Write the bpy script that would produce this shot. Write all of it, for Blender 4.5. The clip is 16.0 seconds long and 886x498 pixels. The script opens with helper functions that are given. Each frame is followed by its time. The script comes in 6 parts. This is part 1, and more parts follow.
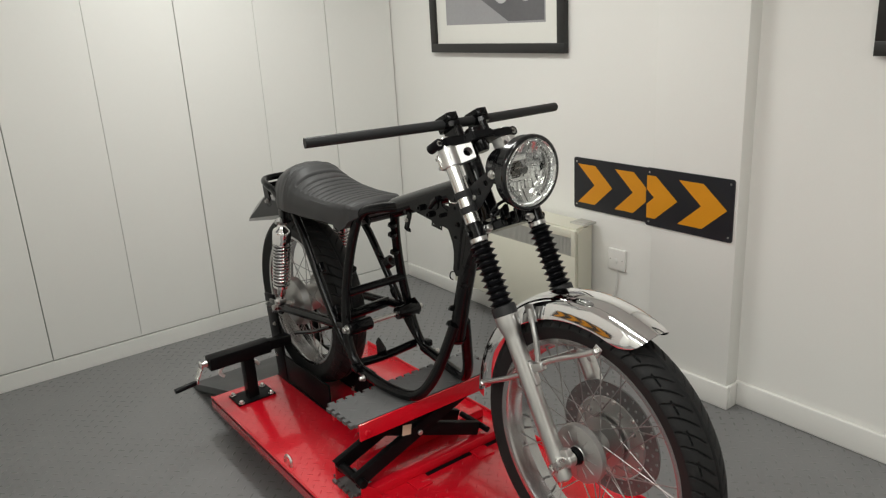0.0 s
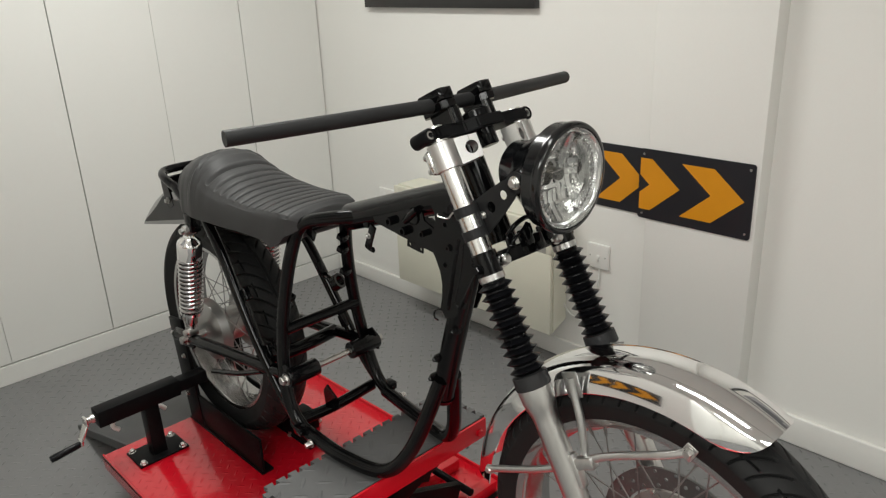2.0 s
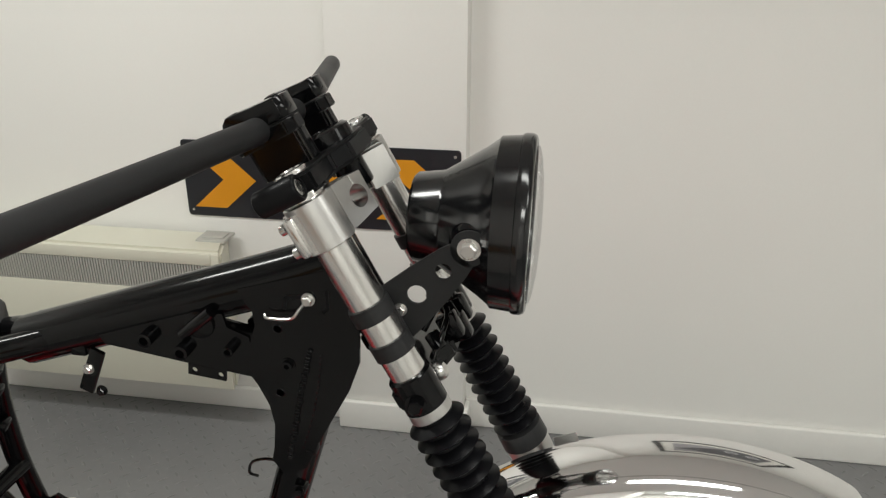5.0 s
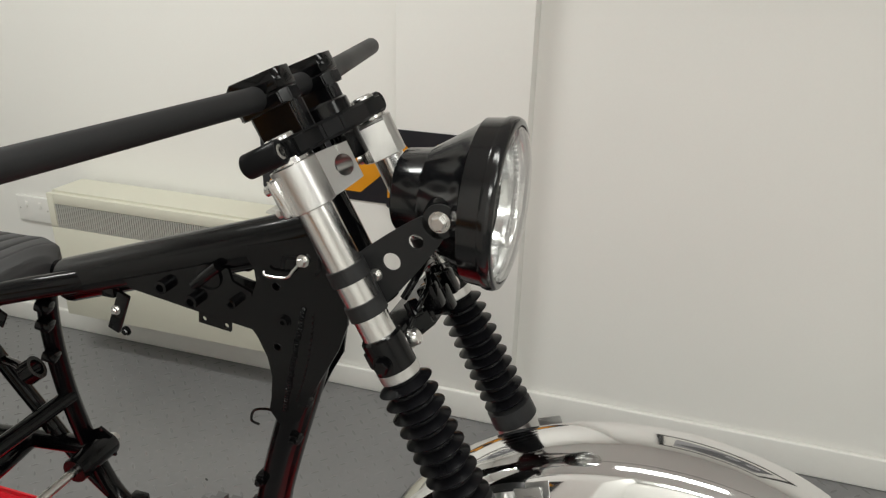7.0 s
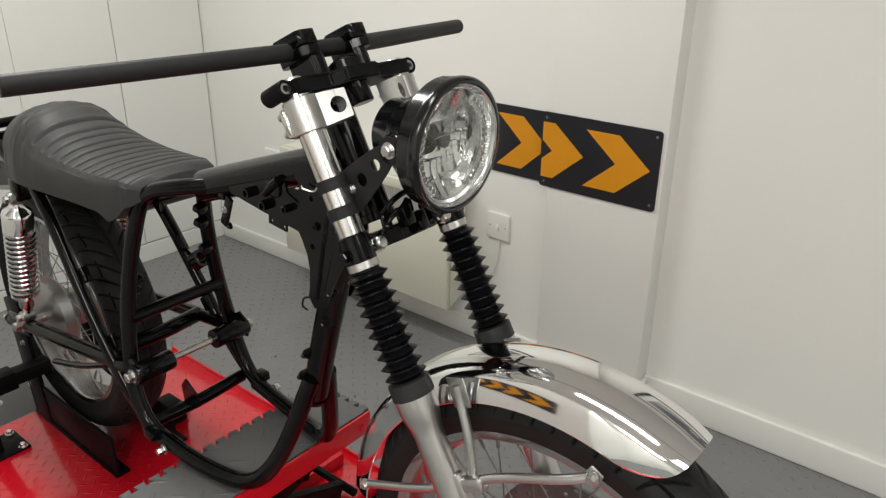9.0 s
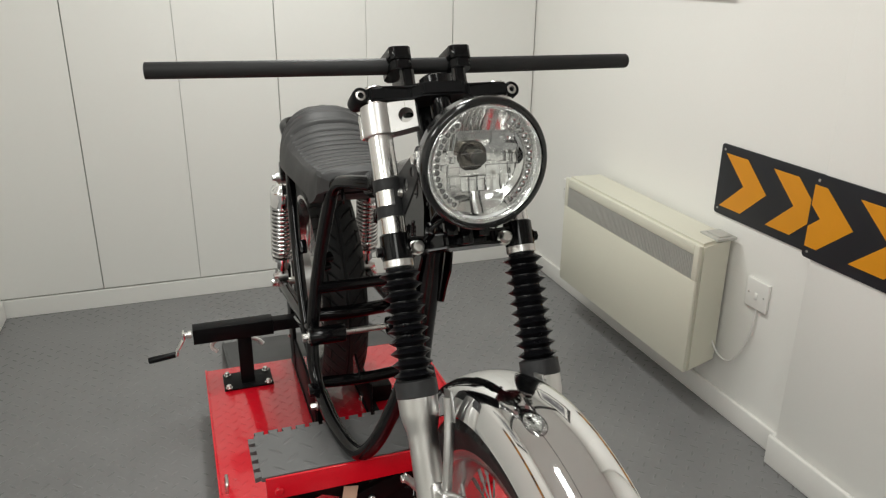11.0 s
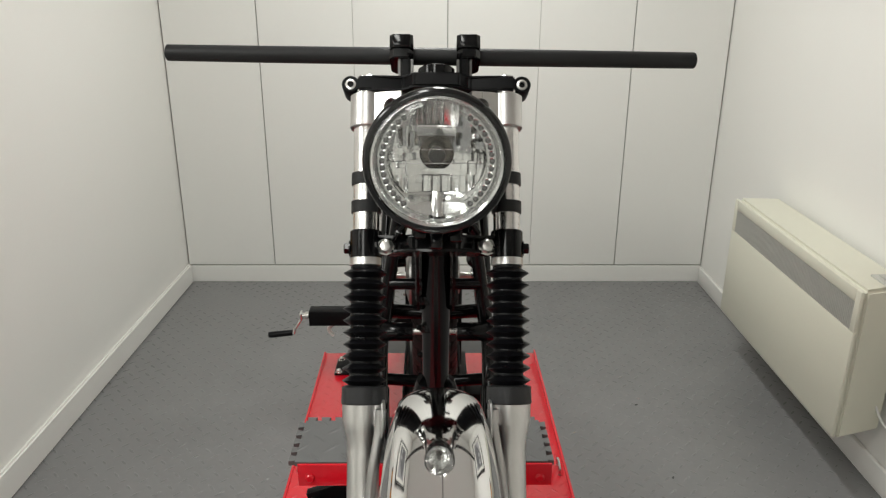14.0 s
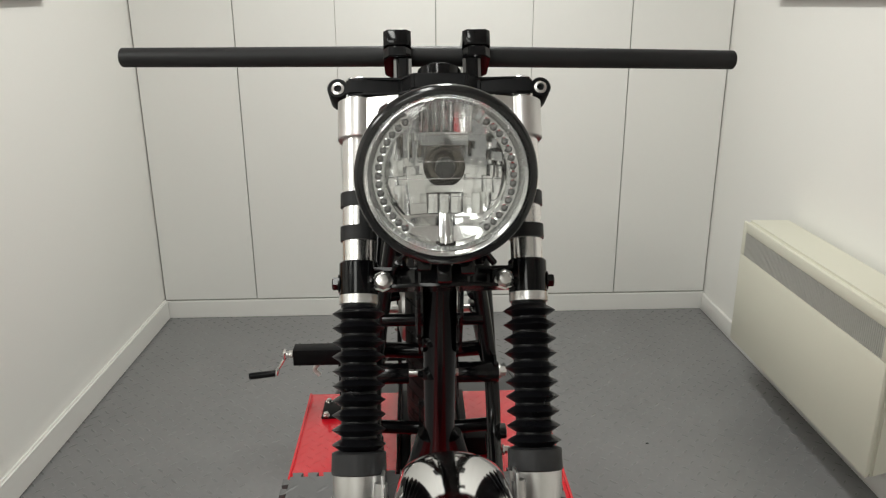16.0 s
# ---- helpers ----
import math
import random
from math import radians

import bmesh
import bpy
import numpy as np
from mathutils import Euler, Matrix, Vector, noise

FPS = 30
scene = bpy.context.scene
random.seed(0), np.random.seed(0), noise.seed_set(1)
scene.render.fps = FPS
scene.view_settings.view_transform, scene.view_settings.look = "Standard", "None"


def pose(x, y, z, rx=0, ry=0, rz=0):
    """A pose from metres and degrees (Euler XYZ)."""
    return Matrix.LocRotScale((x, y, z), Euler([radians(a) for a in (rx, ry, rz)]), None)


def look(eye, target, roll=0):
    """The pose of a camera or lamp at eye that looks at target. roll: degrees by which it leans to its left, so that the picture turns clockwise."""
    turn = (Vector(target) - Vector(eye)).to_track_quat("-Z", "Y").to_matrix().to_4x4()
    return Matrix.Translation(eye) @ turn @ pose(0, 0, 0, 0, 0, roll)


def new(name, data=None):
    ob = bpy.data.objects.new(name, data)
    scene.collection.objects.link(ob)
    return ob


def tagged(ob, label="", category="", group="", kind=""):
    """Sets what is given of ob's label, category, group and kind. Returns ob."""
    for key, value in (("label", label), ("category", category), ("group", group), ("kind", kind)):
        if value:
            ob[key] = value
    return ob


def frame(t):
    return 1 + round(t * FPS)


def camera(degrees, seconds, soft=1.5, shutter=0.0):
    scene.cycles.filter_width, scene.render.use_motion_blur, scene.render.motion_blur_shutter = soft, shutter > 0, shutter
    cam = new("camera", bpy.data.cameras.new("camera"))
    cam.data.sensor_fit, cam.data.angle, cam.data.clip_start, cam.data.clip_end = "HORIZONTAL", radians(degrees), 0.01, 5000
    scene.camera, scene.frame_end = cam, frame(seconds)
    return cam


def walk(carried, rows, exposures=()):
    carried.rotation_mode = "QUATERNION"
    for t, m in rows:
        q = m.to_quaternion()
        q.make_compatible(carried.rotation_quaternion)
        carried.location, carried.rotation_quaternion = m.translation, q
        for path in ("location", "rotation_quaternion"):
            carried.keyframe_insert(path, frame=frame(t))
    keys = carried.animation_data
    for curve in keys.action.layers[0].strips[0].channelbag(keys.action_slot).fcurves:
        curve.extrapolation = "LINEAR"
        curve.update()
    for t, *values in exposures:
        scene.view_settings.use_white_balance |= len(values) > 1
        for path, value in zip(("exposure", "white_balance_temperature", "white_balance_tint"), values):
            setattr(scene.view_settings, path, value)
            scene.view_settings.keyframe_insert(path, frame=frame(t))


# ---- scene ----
cam = camera(61.0, 16.0, soft=1.25)
PATH = [
    (0, (-1.208, 0.27, 1.554), (-0.073, 1.805, 0.958), -3.2),
    (0.5, (-1.156, 0.399, 1.543), (-0.023, 1.93, 0.933), -3.3),
    (1, (-1.065, 0.543, 1.523), (0.093, 2.046, 0.89), -3.4),
    (1.5, (-0.992, 0.684, 1.517), (0.197, 2.148, 0.852), -3.1),
    (2, (-0.944, 0.841, 1.506), (0.345, 2.203, 0.809), -2.4),
    (2.5, (-0.933, 1.011, 1.515), (0.5, 2.223, 0.825), -2.4),
    (3, (-0.911, 1.114, 1.497), (0.628, 2.192, 0.811), -2.6),
    (3.5, (-0.828, 1.22, 1.485), (0.799, 2.159, 0.798), -2.7),
    (4, (-0.738, 1.324, 1.475), (0.97, 2.098, 0.78), -1.9),
    (4.5, (-0.697, 1.401, 1.459), (1.087, 1.942, 0.736), -1.2),
    (5, (-0.711, 1.504, 1.453), (1.113, 1.798, 0.686), 0.1),
    (5.2, (-0.709, 1.529, 1.444), (1.123, 1.744, 0.672), 0.1),
    (7.3, (-0.734, 1.343, 1.449), (0.993, 1.974, 0.662), 1.6),
    (7.5, (-0.751, 1.315, 1.449), (0.952, 2.006, 0.66), 1.6),
    (8, (-0.821, 1.186, 1.446), (0.811, 2.03, 0.656), 1.7),
    (8.2, (-0.828, 1.141, 1.456), (0.767, 2.051, 0.664), 1.5),
    (10.3, (-0.517, 0.729, 1.437), (0.52, 2.274, 0.704), -0.2),
    (10.5, (-0.488, 0.718, 1.433), (0.46, 2.329, 0.721), -0.1),
    (11, (-0.385, 0.639, 1.433), (0.247, 2.402, 0.731), 0.6),
    (11.5, (-0.285, 0.563, 1.445), (0.096, 2.385, 0.713), 1.0),
    (12, (-0.22, 0.582, 1.451), (0.061, 2.423, 0.721), 1.0),
    (12.5, (-0.164, 0.646, 1.444), (0.067, 2.501, 0.732), 1.6),
    (13, (-0.095, 0.644, 1.435), (0.034, 2.509, 0.724), 1.8),
    (13.5, (-0.019, 0.623, 1.416), (0.016, 2.492, 0.704), 1.4),
    (14, (-0.011, 0.648, 1.404), (0.016, 2.525, 0.714), 0.3),
    (14.5, (-0.027, 0.687, 1.391), (0.008, 2.574, 0.727), -0.0),
    (15, (-0.031, 0.722, 1.378), (0.013, 2.617, 0.737), -0.2),
    (15.5, (-0.032, 0.767, 1.364), (0.021, 2.666, 0.739), -0.2),
    (16, (-0.035, 0.812, 1.35), (0.032, 2.713, 0.732), -0.3),
]
walk(cam, [(t, look(eye, target, roll)) for t, eye, target, roll in PATH], exposures=[(0, -0.08), (1.5, -0.06), (3, 0.0), (5.2, -0.03), (7.3, 0.03), (8.2, 0.05), (10.3, 0.08), (13, 0.12), (16, 0.10)])


# ---- world and lamps ----
world = bpy.data.worlds.new("world")
scene.world = world
world.use_nodes = True
world.node_tree.nodes["Background"].inputs[0].default_value = (0.9, 0.95, 1.0, 1)
world.node_tree.nodes["Background"].inputs[1].default_value = 0.02

ROOM_X0, ROOM_X1, ROOM_Y0, ROOM_Y1, ROOM_H = -1.18, 1.285, -1.6, 4.02, 2.4
# Unseen lamps: the second placed from its chrome streak, the others added for brightness.
PANELS = [(0.05, 2.90, 24.5, 0.18, 1.10), (-0.28, 1.22, 9.5, 0.18, 1.05), (-0.7, -0.45, 14.0, 0.60, 1.20), (-1.9, 0.7, 34.0, 0.60, 1.20)]     # x, y, watts, width, length
WEST_SKEW = 0.0255


# ---- materials ----
def material(name):
    m = bpy.data.materials.new(name)
    m.use_nodes = True
    nodes, links = m.node_tree.nodes, m.node_tree.links
    return m, nodes, links, nodes["Principled BSDF"]


def surface(name, colour, rough=0.5, metal=0.0, vary=0.15, scale=6.0, fine=90.0, bump=0.05, depth=0.002,
            rough_vary=0.1, coat=0.0, stretch=(1, 1, 1), spec=0.5):
    """A painted, cast or moulded surface: broad and fine variation of colour, gloss and relief."""
    m, nodes, links, shader = material(name)
    coord = nodes.new("ShaderNodeTexCoord")
    mapping = nodes.new("ShaderNodeMapping")
    mapping.inputs["Scale"].default_value = stretch
    links.new(coord.outputs["Object"], mapping.inputs["Vector"])
    broad = nodes.new("ShaderNodeTexNoise")
    broad.inputs["Scale"].default_value, broad.inputs["Detail"].default_value = scale, 4
    grain = nodes.new("ShaderNodeTexNoise")
    grain.inputs["Scale"].default_value, grain.inputs["Detail"].default_value = fine, 3
    links.new(mapping.outputs[0], broad.inputs["Vector"])
    links.new(mapping.outputs[0], grain.inputs["Vector"])
    both = nodes.new("ShaderNodeMath")
    both.operation = "MULTIPLY_ADD"
    both.inputs[1].default_value = 0.4
    links.new(grain.outputs[0], both.inputs[0])
    links.new(broad.outputs[0], both.inputs[2])
    ramp = nodes.new("ShaderNodeMapRange")
    ramp.inputs["From Min"].default_value, ramp.inputs["From Max"].default_value = 0.35, 1.05
    ramp.inputs["To Min"].default_value, ramp.inputs["To Max"].default_value = 1 - vary, 1 + vary
    links.new(both.outputs[0], ramp.inputs["Value"])
    tint = nodes.new("ShaderNodeMix")
    tint.data_type, tint.blend_type = "RGBA", "MULTIPLY"
    tint.inputs["Factor"].default_value = 1.0
    tint.inputs["A"].default_value = (*colour, 1)
    links.new(ramp.outputs[0], tint.inputs["B"])
    links.new(tint.outputs["Result"], shader.inputs["Base Color"])
    gloss = nodes.new("ShaderNodeMapRange")
    gloss.inputs["From Min"].default_value, gloss.inputs["From Max"].default_value = 0.3, 0.7
    gloss.inputs["To Min"].default_value = max(0.0, rough - rough_vary * rough)
    gloss.inputs["To Max"].default_value = min(1.0, rough + rough_vary * rough)
    links.new(broad.outputs[0], gloss.inputs["Value"])
    links.new(gloss.outputs[0], shader.inputs["Roughness"])
    shader.inputs["Metallic"].default_value = metal
    shader.inputs["Coat Weight"].default_value = coat
    shader.inputs["Specular IOR Level"].default_value = spec
    shader.inputs["Coat Roughness"].default_value = 0.05
    if bump:
        relief = nodes.new("ShaderNodeBump")
        relief.inputs["Strength"].default_value, relief.inputs["Distance"].default_value = bump, depth
        links.new(grain.outputs[0], relief.inputs["Height"])
        links.new(relief.outputs[0], shader.inputs["Normal"])
    return m


def tread_plate(name, colour, rough, pitch, height, vary=0.15, coat=0.0, metal=0.0, wear=0.0):
    """Chequer plate: short raised bars, turned by ninety degrees from one to the next."""
    m = surface(name, colour, rough, metal, vary, 3.0, 60.0, 0.0, coat=coat)
    nodes, links = m.node_tree.nodes, m.node_tree.links
    shader = nodes["Principled BSDF"]
    coord = nodes.new("ShaderNodeTexCoord")

    def math_node(op, a, b=None, c=None):
        n = nodes.new("ShaderNodeMath")
        n.operation = op
        for i, v in enumerate((a, b, c)):
            if v is None:
                continue
            if isinstance(v, (int, float)):
                n.inputs[i].default_value = v
            else:
                links.new(v, n.inputs[i])
        return n.outputs[0]

    turn = nodes.new("ShaderNodeMapping")
    turn.inputs["Rotation"].default_value = (0, 0, radians(45))
    turn.inputs["Scale"].default_value = (1 / pitch, 1 / pitch, 1 / pitch)
    links.new(coord.outputs["Object"], turn.inputs["Vector"])
    split = nodes.new("ShaderNodeSeparateXYZ")
    links.new(turn.outputs[0], split.inputs[0])
    u, v = split.outputs[0], split.outputs[1]
    fu = math_node("SUBTRACT", math_node("FRACT", u), 0.5)
    fv = math_node("SUBTRACT", math_node("FRACT", v), 0.5)
    odd = math_node("MODULO", math_node("ABSOLUTE", math_node("ADD", math_node("FLOOR", u), math_node("FLOOR", v))), 2.0)
    odd = math_node("GREATER_THAN", odd, 0.5)

    def bar(a, b):
        d = math_node("ADD", math_node("MULTIPLY", math_node("MULTIPLY", a, a), 5.5), math_node("MULTIPLY", math_node("MULTIPLY", b, b), 90.0))
        return math_node("SUBTRACT", 1.0, math_node("MINIMUM", d, 1.0))

    one, two = bar(fu, fv), bar(fv, fu)
    mixed = math_node("ADD", math_node("MULTIPLY", one, odd), math_node("MULTIPLY", two, math_node("SUBTRACT", 1.0, odd)))
    relief = nodes.new("ShaderNodeBump")
    relief.inputs["Strength"].default_value, relief.inputs["Distance"].default_value = 1.0, height
    links.new(mixed, relief.inputs["Height"])
    links.new(relief.outputs[0], shader.inputs["Normal"])
    if wear:     # the raised bars are rubbed smoother than the ground between them
        rubbed = math_node("SUBTRACT", shader.inputs["Roughness"].links[0].from_socket, math_node("MULTIPLY", mixed, wear))
        links.new(rubbed, shader.inputs["Roughness"])
    return m


M = {}
M["wall"] = surface("wall_paint", (0.835, 0.825, 0.79), 0.55, vary=0.02, scale=1.2, fine=140, bump=0.12, depth=0.0008)
M["ceiling"] = surface("ceiling_paint", (0.89, 0.885, 0.87), 0.8, vary=0.02, scale=1.5)
M["trim"] = surface("skirting_gloss", (0.80, 0.79, 0.755), 0.32, vary=0.025, scale=3.0, bump=0.03)
M["door"] = surface("door_laminate", (0.815, 0.81, 0.78), 0.38, vary=0.015, scale=0.9, fine=60, bump=0.02, depth=0.0005)
M["gap"] = surface("door_gap", (0.42, 0.415, 0.39), 0.8, vary=0.05)
M["floor"] = tread_plate("floor_tread_vinyl", (0.190, 0.189, 0.190), 0.31, 0.042, 0.0007, vary=0.10, wear=0.06)
M["red"] = surface("red_enamel", (0.62, 0.006, 0.018), 0.22, vary=0.12, scale=5, fine=120, bump=0.03, depth=0.0008, coat=0.3, spec=0.35)
M["red_tread"] = tread_plate("red_tread_enamel", (0.62, 0.006, 0.018), 0.22, 0.030, 0.0013, vary=0.10, coat=0.55)
M["mat"] = tread_plate("grey_rubber_mat", (0.100, 0.100, 0.100), 0.48, 0.046, 0.0012, vary=0.12)
M["black_gloss"] = surface("black_gloss_paint", (0.0024, 0.0024, 0.0028), 0.13, vary=0.2, scale=9, fine=110, bump=0.08, depth=0.0008, spec=0.26)
M["black_satin"] = surface("black_satin_powder", (0.007, 0.007, 0.0075), 0.36, vary=0.15, scale=9, fine=400, bump=0.10, depth=0.0003, spec=0.09)
M["black_matt"] = surface("black_matt_powder", (0.017, 0.017, 0.0175), 0.5, vary=0.12, scale=14, fine=700, bump=0.14, depth=0.0003, spec=0.22)
M["plate_black"] = surface("black_jack_paint", (0.006, 0.006, 0.0065), 0.35, vary=0.2, scale=10, fine=200, bump=0.08, depth=0.0006, spec=0.07)
M["rubber"] = surface("boot_rubber", (0.004, 0.004, 0.005), 0.30, vary=0.2, scale=25, fine=300, bump=0.06, depth=0.0005, spec=0.18)
M["collar_rubber"] = surface("collar_rubber", (0.022, 0.022, 0.023), 0.42, vary=0.15, scale=25, fine=300, bump=0.06, depth=0.0005, spec=0.25)
M["tyre"] = surface("tyre_rubber", (0.016, 0.0158, 0.016), 0.55, vary=0.2, scale=20, fine=350, bump=0.12, depth=0.0006, spec=0.15)
M["leather"] = surface("black_vinyl_leather", (0.045, 0.0445, 0.045), 0.50, vary=0.15, scale=12, fine=420, bump=0.35, depth=0.0006, spec=0.22)
M["chrome"] = surface("chrome", (0.86, 0.86, 0.86), 0.06, 1.0, vary=0.02, scale=8, bump=0.0, rough_vary=0.5)
M["alloy"] = surface("brushed_alloy", (0.62, 0.612, 0.60), 0.31, 1.0, vary=0.08, scale=12, fine=160, bump=0.06, depth=0.0003, stretch=(1, 1, 0.15))
M["alloy_bright"] = surface("polished_alloy", (0.74, 0.73, 0.715), 0.23, 1.0, vary=0.05, scale=12, fine=160, bump=0.02, depth=0.0003)
M["steel"] = surface("zinc_steel", (0.62, 0.61, 0.59), 0.28, 1.0, vary=0.12, scale=40, fine=300, bump=0.05, depth=0.0003)
M["disc"] = surface("brake_disc_steel", (0.20, 0.20, 0.20), 0.42, 0.85, vary=0.12, scale=30, fine=300, bump=0.04, depth=0.0003)
M["bezel"] = surface("socket_plastic", (0.80, 0.79, 0.76), 0.30, vary=0.01, bump=0.0)
M["heater"] = surface("heater_cream_enamel", (0.68, 0.665, 0.56), 0.36, vary=0.02, scale=3, bump=0.02)
M["grille"] = surface("heater_grille", (0.47, 0.465, 0.43), 0.5, vary=0.05)
M["frame_black"] = surface("picture_frame_black", (0.018, 0.017, 0.016), 0.42, vary=0.15, scale=20, bump=0.1, depth=0.0005)
M["mount"] = surface("picture_mount_card", (0.80, 0.79, 0.74), 0.85, vary=0.015)
M["print"] = surface("print_grey", (0.34, 0.335, 0.345), 0.5, vary=0.12, scale=2.5, bump=0.0)
M["print_dark"] = surface("print_dark_grey", (0.13, 0.128, 0.135), 0.5, vary=0.2, scale=4, bump=0.0)
M["print_light"] = surface("print_light_grey", (0.55, 0.545, 0.55), 0.5, vary=0.05, bump=0.0)
M["sign_black"] = surface("sign_black_film", (0.013, 0.014, 0.018), 0.42, vary=0.15, scale=7, fine=120, bump=0.05, depth=0.0005)
M["sign_orange"] = surface("sign_amber_film", (0.68, 0.275, 0.007), 0.45, vary=0.07, scale=9, fine=420, bump=0.06, depth=0.0003)
M["tag"] = surface("card_tag", (0.62, 0.52, 0.38), 0.7, vary=0.08, scale=30)
M["ramp"] = surface("ramp_grey_steel", (0.055, 0.056, 0.057), 0.5, vary=0.15, scale=6)
M["silver_sheet"] = surface("galvanised_sheet", (0.32, 0.32, 0.318), 0.20, 1.0, vary=0.08, scale=10, bump=0.02)
M["cable"] = surface("white_cable", (0.78, 0.77, 0.74), 0.45, vary=0.02, bump=0.0)
M["led"] = surface("led_chip", (0.30, 0.295, 0.29), 0.12, 0.6, vary=0.2, scale=60, bump=0.0)
M["facet"] = surface("headlight_facet_silver", (0.88, 0.88, 0.87), 0.15, 1.0, vary=0.03, scale=40, fine=110, bump=0.18, depth=0.0010)
M["ring"] = surface("headlight_silver_ring", (0.72, 0.72, 0.71), 0.28, 1.0, vary=0.03, bump=0.0)
M["crumb"] = surface("dark_crumb", (0.03, 0.03, 0.03), 0.8, vary=0.3)
M["bulb"] = surface("bulb_smoked_metal", (0.20, 0.18, 0.155), 0.22, 0.8, vary=0.15, scale=40, bump=0.0)
M["dark_steel"] = surface("dark_steel", (0.10, 0.098, 0.095), 0.3, 0.9, vary=0.1, bump=0.0)
M["drum"] = surface("cast_drum_alloy", (0.44, 0.435, 0.425), 0.40, 0.95, vary=0.10, scale=20, fine=200, bump=0.1, depth=0.0004)
M["side_grey"] = surface("dark_grey_sheet", (0.040, 0.040, 0.041), 0.42, vary=0.12, scale=12, fine=200, bump=0.04, depth=0.0004, spec=0.3)
M["black_lacquer"] = surface("black_lacquer", (0.0035, 0.0036, 0.0042), 0.15, vary=0.15, scale=9, fine=150, bump=0.02, depth=0.0005, spec=0.55)
M["rim"] = surface("rim_alloy", (0.50, 0.495, 0.49), 0.22, 1.0, vary=0.08, scale=14, fine=160, bump=0.02, depth=0.0003)
M["spring"] = surface("spring_chrome", (0.58, 0.575, 0.57), 0.20, 1.0, vary=0.05, bump=0.0)
M["spoke"] = surface("spoke_steel", (0.36, 0.355, 0.35), 0.42, 1.0, vary=0.12, scale=60, fine=300, bump=0.0)


def glass_material():
    m, nodes, links, shader = material("headlight_glass")
    clear, shine, mix, fres = (nodes.new(k) for k in ("ShaderNodeBsdfTransparent", "ShaderNodeBsdfGlossy", "ShaderNodeMixShader", "ShaderNodeLayerWeight"))
    fall, lift_ = nodes.new("ShaderNodeMath"), nodes.new("ShaderNodeMath")
    fall.operation, fall.inputs[1].default_value = "POWER", 3.0
    lift_.operation, lift_.inputs[1].default_value, lift_.inputs[2].default_value = "MULTIPLY_ADD", 0.9, 0.06
    clear.inputs[0].default_value = (0.93, 0.94, 0.94, 1)
    shine.inputs["Roughness"].default_value = 0.02
    links.new(fres.outputs["Facing"], fall.inputs[0])
    links.new(fall.outputs[0], lift_.inputs[0])
    links.new(lift_.outputs[0], mix.inputs[0])
    links.new(clear.outputs[0], mix.inputs[1])
    links.new(shine.outputs[0], mix.inputs[2])
    links.new(mix.outputs[0], nodes["Material Output"].inputs[0])
    return m


M["glass"] = glass_material()


# ---- mesh builders ----
def part(name, bm, mat, parent=None, label="", smooth=True, m=None):
    mesh = bpy.data.meshes.new(name)
    bmesh.ops.recalc_face_normals(bm, faces=bm.faces)
    bm.to_mesh(mesh)
    bm.free()
    mesh.materials.append(M[mat])
    if smooth:
        for p in mesh.polygons:
            p.use_smooth = True
        mesh.set_sharp_from_angle(angle=radians(38))
    ob = new(name, mesh)
    if parent:
        ob.parent = parent
    if m is not None:
        ob.matrix_local = m
    if label:
        tagged(ob, label)
    return ob


def shared(name, mesh, parent, m, label=""):
    ob = new(name, mesh)
    ob.parent = parent
    ob.matrix_local = m
    if label:
        tagged(ob, label)
    return ob


def thing(name, label, category, group="", kind="", at=(0, 0, 0)):
    ob = new(name)
    ob.location = at
    ob.empty_display_size = 0.1
    return tagged(ob, label, category, group, kind)


def V(*a):
    return Vector(a)


def spline(points, steps=8, closed=False):
    """Points on a smooth curve through the given ones."""
    pts = [Vector(p) for p in points]
    n = len(pts)
    if n < 3:
        return pts
    out = []
    for i in range(n if closed else n - 1):
        p1, p2 = pts[i], pts[(i + 1) % n]
        p0 = pts[(i - 1) % n] if closed or i else p1 * 2 - p2
        p3 = pts[(i + 2) % n] if closed or i + 2 < n else p2 * 2 - p1
        for k in range(steps):
            t = k / steps
            out.append(0.5 * ((2 * p1) + (p2 - p0) * t + (2 * p0 - 5 * p1 + 4 * p2 - p3) * t * t + (3 * p1 - p0 - 3 * p2 + p3) * t ** 3))
    if not closed:
        out.append(pts[-1])
    return out


def tube(points, r, seg=12, steps=6, bm=None, closed=False, r_end=None, flat=1.0):
    """A round bar along a smooth curve; r_end tapers it; flat squashes it."""
    bm = bm or bmesh.new()
    pts = spline(points, steps, closed)
    n = len(pts)
    rings, up = [], None
    for i, p in enumerate(pts):
        a = pts[(i - 1) % n] if closed or i else p
        b = pts[(i + 1) % n] if closed or i + 1 < n else p
        d = (b - a).normalized()
        if up is None:
            up = d.orthogonal().normalized()
        up = (up - d * up.dot(d)).normalized()
        side = d.cross(up)
        rr = r if r_end is None else r + (r_end - r) * i / (n - 1)
        rings.append([bm.verts.new(p + (up * math.cos(2 * math.pi * k / seg) * flat + side * math.sin(2 * math.pi * k / seg)) * rr) for k in range(seg)])
    for i in range(n if closed else n - 1):
        one, two = rings[i], rings[(i + 1) % n]
        for k in range(seg):
            bm.faces.new((one[k], one[(k + 1) % seg], two[(k + 1) % seg], two[k]))
    if not closed:
        bm.faces.new(rings[0])
        bm.faces.new(list(reversed(rings[-1])))
    return bm


